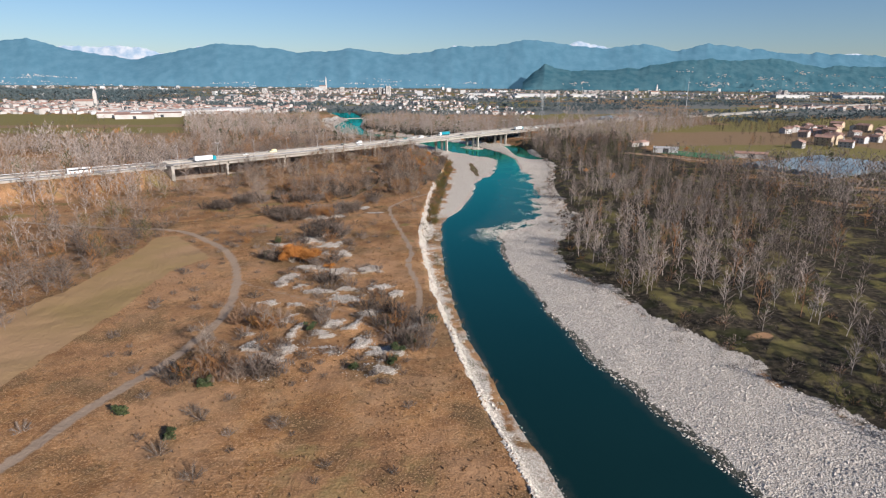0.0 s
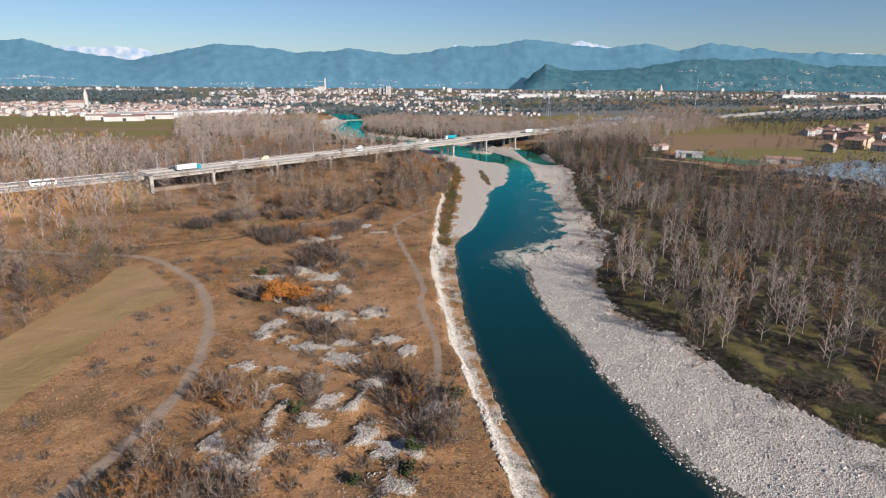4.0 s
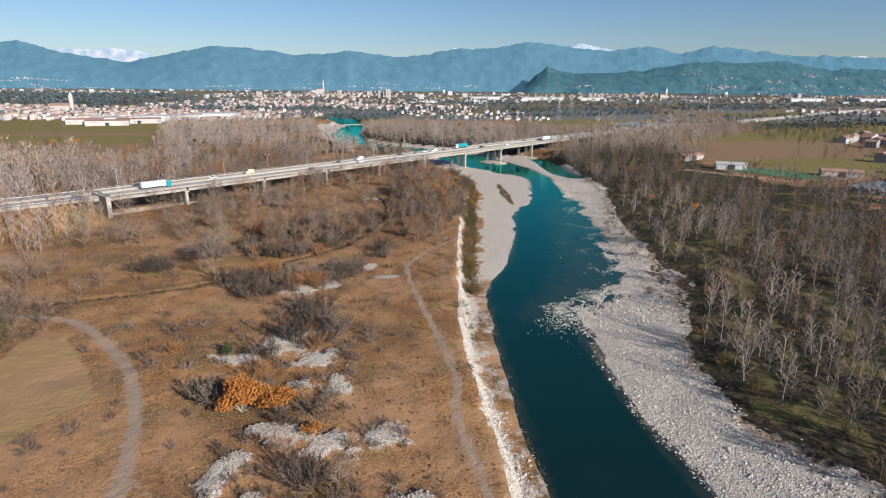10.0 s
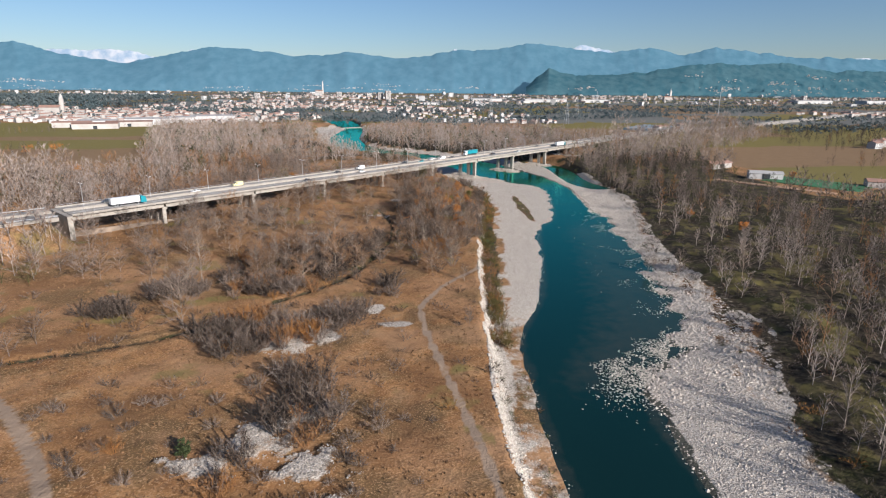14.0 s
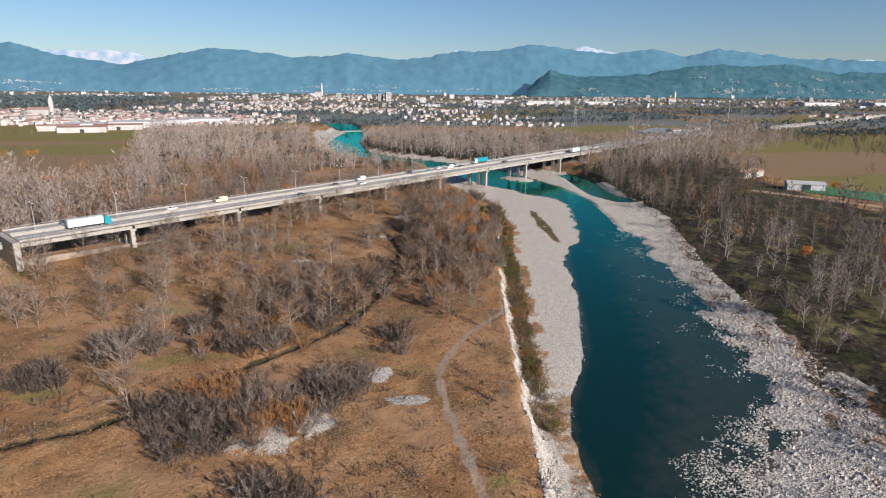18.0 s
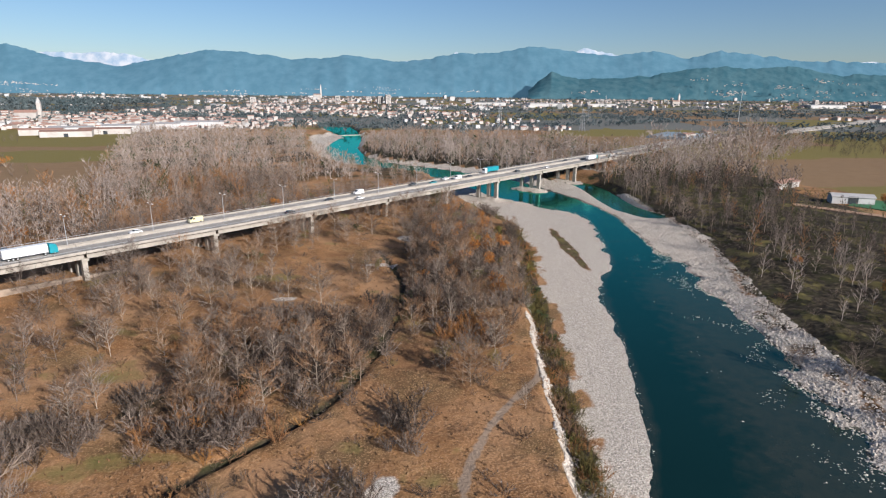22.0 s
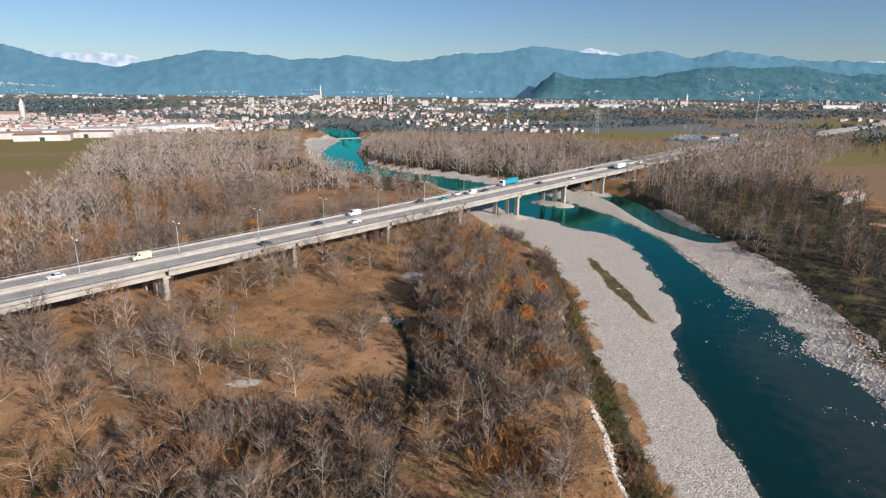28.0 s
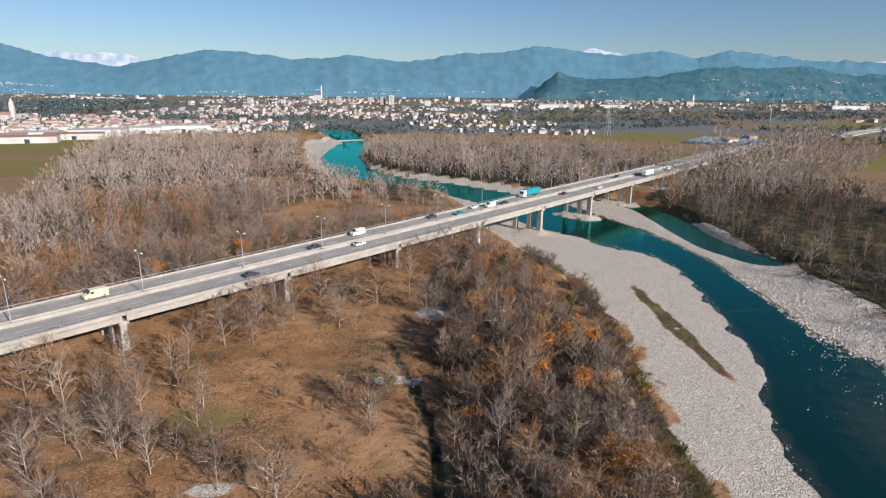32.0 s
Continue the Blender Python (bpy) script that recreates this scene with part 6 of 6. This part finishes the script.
for x0, y0, x1, y1, wide, n in ((520, 1230, 1500, 1420, 40, 260), (-900, 1480, -100, 1560, 100, 220), (-1000, 1750, 300, 1800, 150, 300), (120, 1200, 560, 1430, 45, 200), (150, 1480, 1000, 1720, 130, 520), (490, 960, 1000, 1180, 45, 200), (-330, 1230, 60, 1160, 60, 220),
                                (-900, 1560, -200, 1480, 50, 200), (200, 1900, 1600, 1950, 130, 500), (-1200, 2050, 300, 2150, 110, 420), (330, 900, 470, 1040, 20, 60)):
    u = r.random(n)
    bx.append(x0 + (x1 - x0) * u + r.normal(0, wide * 0.5, n))
    by.append(y0 + (y1 - y0) * u + r.normal(0, wide * 0.5, n))
bx, by = np.concatenate(bx), np.concatenate(by)
plant("tree_belts", "dark winter tree belts across the plain", "woods", puffs, bx, by, np.zeros(len(bx)), 0.6 + 0.6 * r.random(len(bx)), M["hazed_far_tree"], 27, np.zeros(len(bx)))
knots = r.random((26, 2))
pick = r.integers(0, 26, 420)
vb = -0.78 + 1.0 * knots[pick, 0] ** 1.6 + r.normal(0, 0.012, 420)
vr = np.clip(0.015 + 0.2 * knots[pick, 1] ** 2 + np.abs(r.normal(0, 0.012, 420)), 0.01, 0.4)
vd = 4280 + 330 * vr - 190
vz = (np.interp(vb, *zip(*MAIN_LINE)) * vd + 66) * vr ** 0.75 * 0.85
plant("slope_villages", "tiny pale villages at the foot of the mountains", "houses", [house_arrays(22, 14, 9, 2)[0]], vb * vd, vd, vz, 0.16 + 0.2 * r.random(420), M["wall"], 28, np.zeros(420))
# houses on the slopes of the foothill
knots = r.random((20, 2))
pick = r.integers(0, 20, 260)
hb = 0.25 + 0.62 * knots[pick, 0] + r.normal(0, 0.011, 260)
hr = np.clip(0.06 + 0.6 * knots[pick, 1] + r.normal(0, 0.04, 260), 0.03, 0.8)
hd = 3900 + 260 * hr - 150
hz = (np.interp(hb, *zip(*HILL_LINE)) * hd + 66) * hr ** 0.75 * 0.95
boxes = [house_arrays(22, 14, 9, 2)[0]]
plant("hill_houses", "tiny pale houses on the wooded foothill", "houses", boxes, hb * hd, hd, hz, 0.22 + 0.3 * r.random(260), M["wall"], 23, np.zeros(260))


# ---- street lamps ----
def street_lamp():
    ob = thing("street_lamp", "tall grey double-armed street lamp on the median", "street lamp", "bridge lamps")
    part("pole", Geo().tube((0, 0, 0), (0, 0, 10.5), 0.13, 0.07, 6), M["steel"], ob)
    part("base", Geo().box((0, 0, 0.25), (0.4, 0.4, 0.5)), M["concrete"], ob)
    for k in (-1, 1):
        arm = part("arm", Geo().tube((0, 0, 10.4), (0, k * 1.5, 10.9), 0.06, 0.05, 5), M["steel"], ob)
        part("lamp_head", Geo().box((0, k * 1.9, 10.95), (0.34, 0.9, 0.2), 0, 0.8), M["lamp_glass"], arm)
    return ob


lamp = street_lamp()
for k, s in enumerate(np.arange(8, 450, 28.5)):
    m = pose(*on_road(s, 0, DECK_Z + 0.3), 0, 0, math.degrees(ANG))
    if k == 0:
        lamp.matrix_basis = m
    else:
        copy_thing(lamp, m)


# ---- vehicles ----
def wheel(parent, x, y, r=0.33, w=0.24):
    t = part("wheel", Geo().tube((x, y - w / 2, r), (x, y + w / 2, r), r, r, 12), M["tyre"], parent)
    part("rim", Geo().tube((x, y - w / 2 - 0.01, r), (x, y + w / 2 + 0.01, r), r * 0.55, r * 0.55, 8), M["steel"], t)


def build_car(paint, label):
    ob = thing("car", label, "car", "traffic")
    body = Geo().extrude([(-2.15, 0.28), (-2.2, 0.75), (-2.1, 0.95), (-1.1, 1.0), (1.0, 0.98), (2.0, 0.82), (2.2, 0.65), (2.15, 0.28)], -0.88, 0.88)
    part("body", body, paint, ob)
    part("cabin_glass", Geo().extrude([(-1.75, 0.985), (-1.3, 1.38), (0.35, 1.38), (1.05, 0.98)], -0.78, 0.78), M["pane"], ob)
    part("roof", Geo().extrude([(-1.3, 1.384), (-1.15, 1.46), (0.2, 1.46), (0.36, 1.384)], -0.74, 0.74), paint, ob)
    for x in (-1.35, 1.35):
        for y in (-0.8, 0.8):
            wheel(ob, x, y)
    for y in (-0.62, 0.62):
        part("headlight", Geo().box((2.18, y, 0.7), (0.08, 0.36, 0.14)), M["lamp_glass"], ob)
        part("taillight", Geo().box((-2.19, y, 0.82), (0.08, 0.3, 0.16)), M["red_light"], ob)
    return ob


def build_van(paint, label):
    ob = thing("van", label, "van", "traffic")
    part("body", Geo().extrude([(-2.8, 0.35), (-2.8, 2.35), (1.2, 2.4), (1.75, 1.5), (2.7, 1.2), (2.75, 0.35)], -0.98, 0.98), paint, ob)
    part("windscreen", Geo().extrude([(1.24, 2.36), (1.3, 2.38), (1.82, 1.54), (1.76, 1.5)], -0.85, 0.85), M["pane"], ob)
    for y in (-0.985, 0.985):
        part("side_window", Geo().box((0.9, y, 1.75), (0.9, 0.03, 0.6)), M["pane"], ob)
    for x in (-1.8, 1.8):
        for y in (-0.88, 0.88):
            wheel(ob, x, y, 0.36)
    for y in (-0.7, 0.7):
        part("headlight", Geo().box((2.74, y, 0.95), (0.08, 0.4, 0.2)), M["lamp_glass"], ob)
    return ob


def build_truck(cab_paint, box_paint, label):
    ob = thing("truck", label, "truck", "traffic")
    part("cab", Geo().extrude([(4.6, 0.5), (4.6, 3.3), (5.0, 3.6), (6.6, 3.2), (6.95, 1.9), (7.0, 0.5)], -1.22, 1.22), cab_paint, ob)
    part("windscreen", Geo().extrude([(6.66, 3.1), (6.7, 3.12), (7.0, 2.0), (6.96, 1.98)], -1.1, 1.1), M["pane"], ob)
    part("trailer", Geo().box((-1.9, 0, 2.45), (12.2, 2.5, 2.7)), box_paint, ob)
    part("chassis", Geo().box((-0.6, 0, 0.85), (13.0, 0.9, 0.35)), M["car_dark"], ob)
    for x in (-6.6, -5.4, -4.2, 3.3, 5.9):
        for y in (-1.05, 1.05):
            wheel(ob, x, y, 0.5, 0.32)
    for y in (-0.9, 0.9):
        part("headlight", Geo().box((7.0, y, 0.9), (0.08, 0.4, 0.22)), M["lamp_glass"], ob)
    return ob


def build_bus():
    ob = thing("bus", "white coach with dark windows on the road", "bus", "traffic")
    part("body", Geo().extrude([(-6, 0.4), (-6, 3.1), (-5.7, 3.3), (5.6, 3.3), (6, 2.9), (6.1, 0.4)], -1.25, 1.25), M["car_white"], ob)
    for y in (-1.26, 1.26):
        part("window_band", Geo().box((0, y, 2.2), (11.0, 0.04, 0.9)), M["pane"], ob)
    part("windscreen", Geo().box((6.06, 0, 2.1), (0.06, 2.2, 1.4)), M["pane"], ob)
    for x in (-3.8, 3.9):
        for y in (-1.1, 1.1):
            wheel(ob, x, y, 0.5, 0.32)
    return ob


def on_lane(ob, s, lane):
    p = on_road(s, lane, DECK_Z + 0.09)
    turn = math.degrees(ANG) + (0 if lane < 0 else 180)
    ob.matrix_basis = pose(*p, 0, 0, turn)


white = build_car(M["car_white"], "white saloon car driving on the bridge")
dark = build_car(M["car_dark"], "dark saloon car driving on the bridge")
for ob, spots in ((white, ((163, -4.0), (240, 7.6), (60, 3.6), (330, -7.6), (437, -4.0))), (dark, ((212, 7.4), (258, 3.6), (375, 3.6), (120, -7.6), (300, -3.8), (20, 7.6), (150, 3.8)))):
    on_lane(ob, *spots[0])
    for sp in spots[1:]:
        on_lane(copy_thing(ob, Matrix.Identity(4)), *sp)
on_lane(build_car(M["car_teal"], "teal hatchback driving on the bridge"), 225, 3.7)
on_lane(build_van(M["car_white"], "white delivery van on the far carriageway"), 172, 7.6)
on_lane(build_van(M["car_white"], "white delivery van on the bridge"), 247, 3.8)
on_lane(build_van(M["car_yellow"], "yellow and white van on the far carriageway"), 84, 5.5)
on_lane(build_truck(M["car_teal"], M["car_white"], "articulated truck with a cyan cab and white trailer"), 25, -5.0)
on_lane(build_truck(M["car_white"], M["car_teal"], "articulated truck with a white cab and blue trailer"), 284, 7.0)
on_lane(build_truck(M["car_teal"], M["car_white"], "articulated truck with a blue cab and white trailer"), 398, -7.2)
bus = build_bus()
k = int(np.argmin(np.hypot(ROAD[:, 0] + 205, ROAD[:, 1] - 358)))
t = ROAD[k + 1] - ROAD[k]
bus.matrix_basis = pose(ROAD[k, 0], ROAD[k, 1], DECK_Z + 0.03, 0, 0, math.degrees(math.atan2(t[1], t[0]))) @ pose(0, -6, 0)
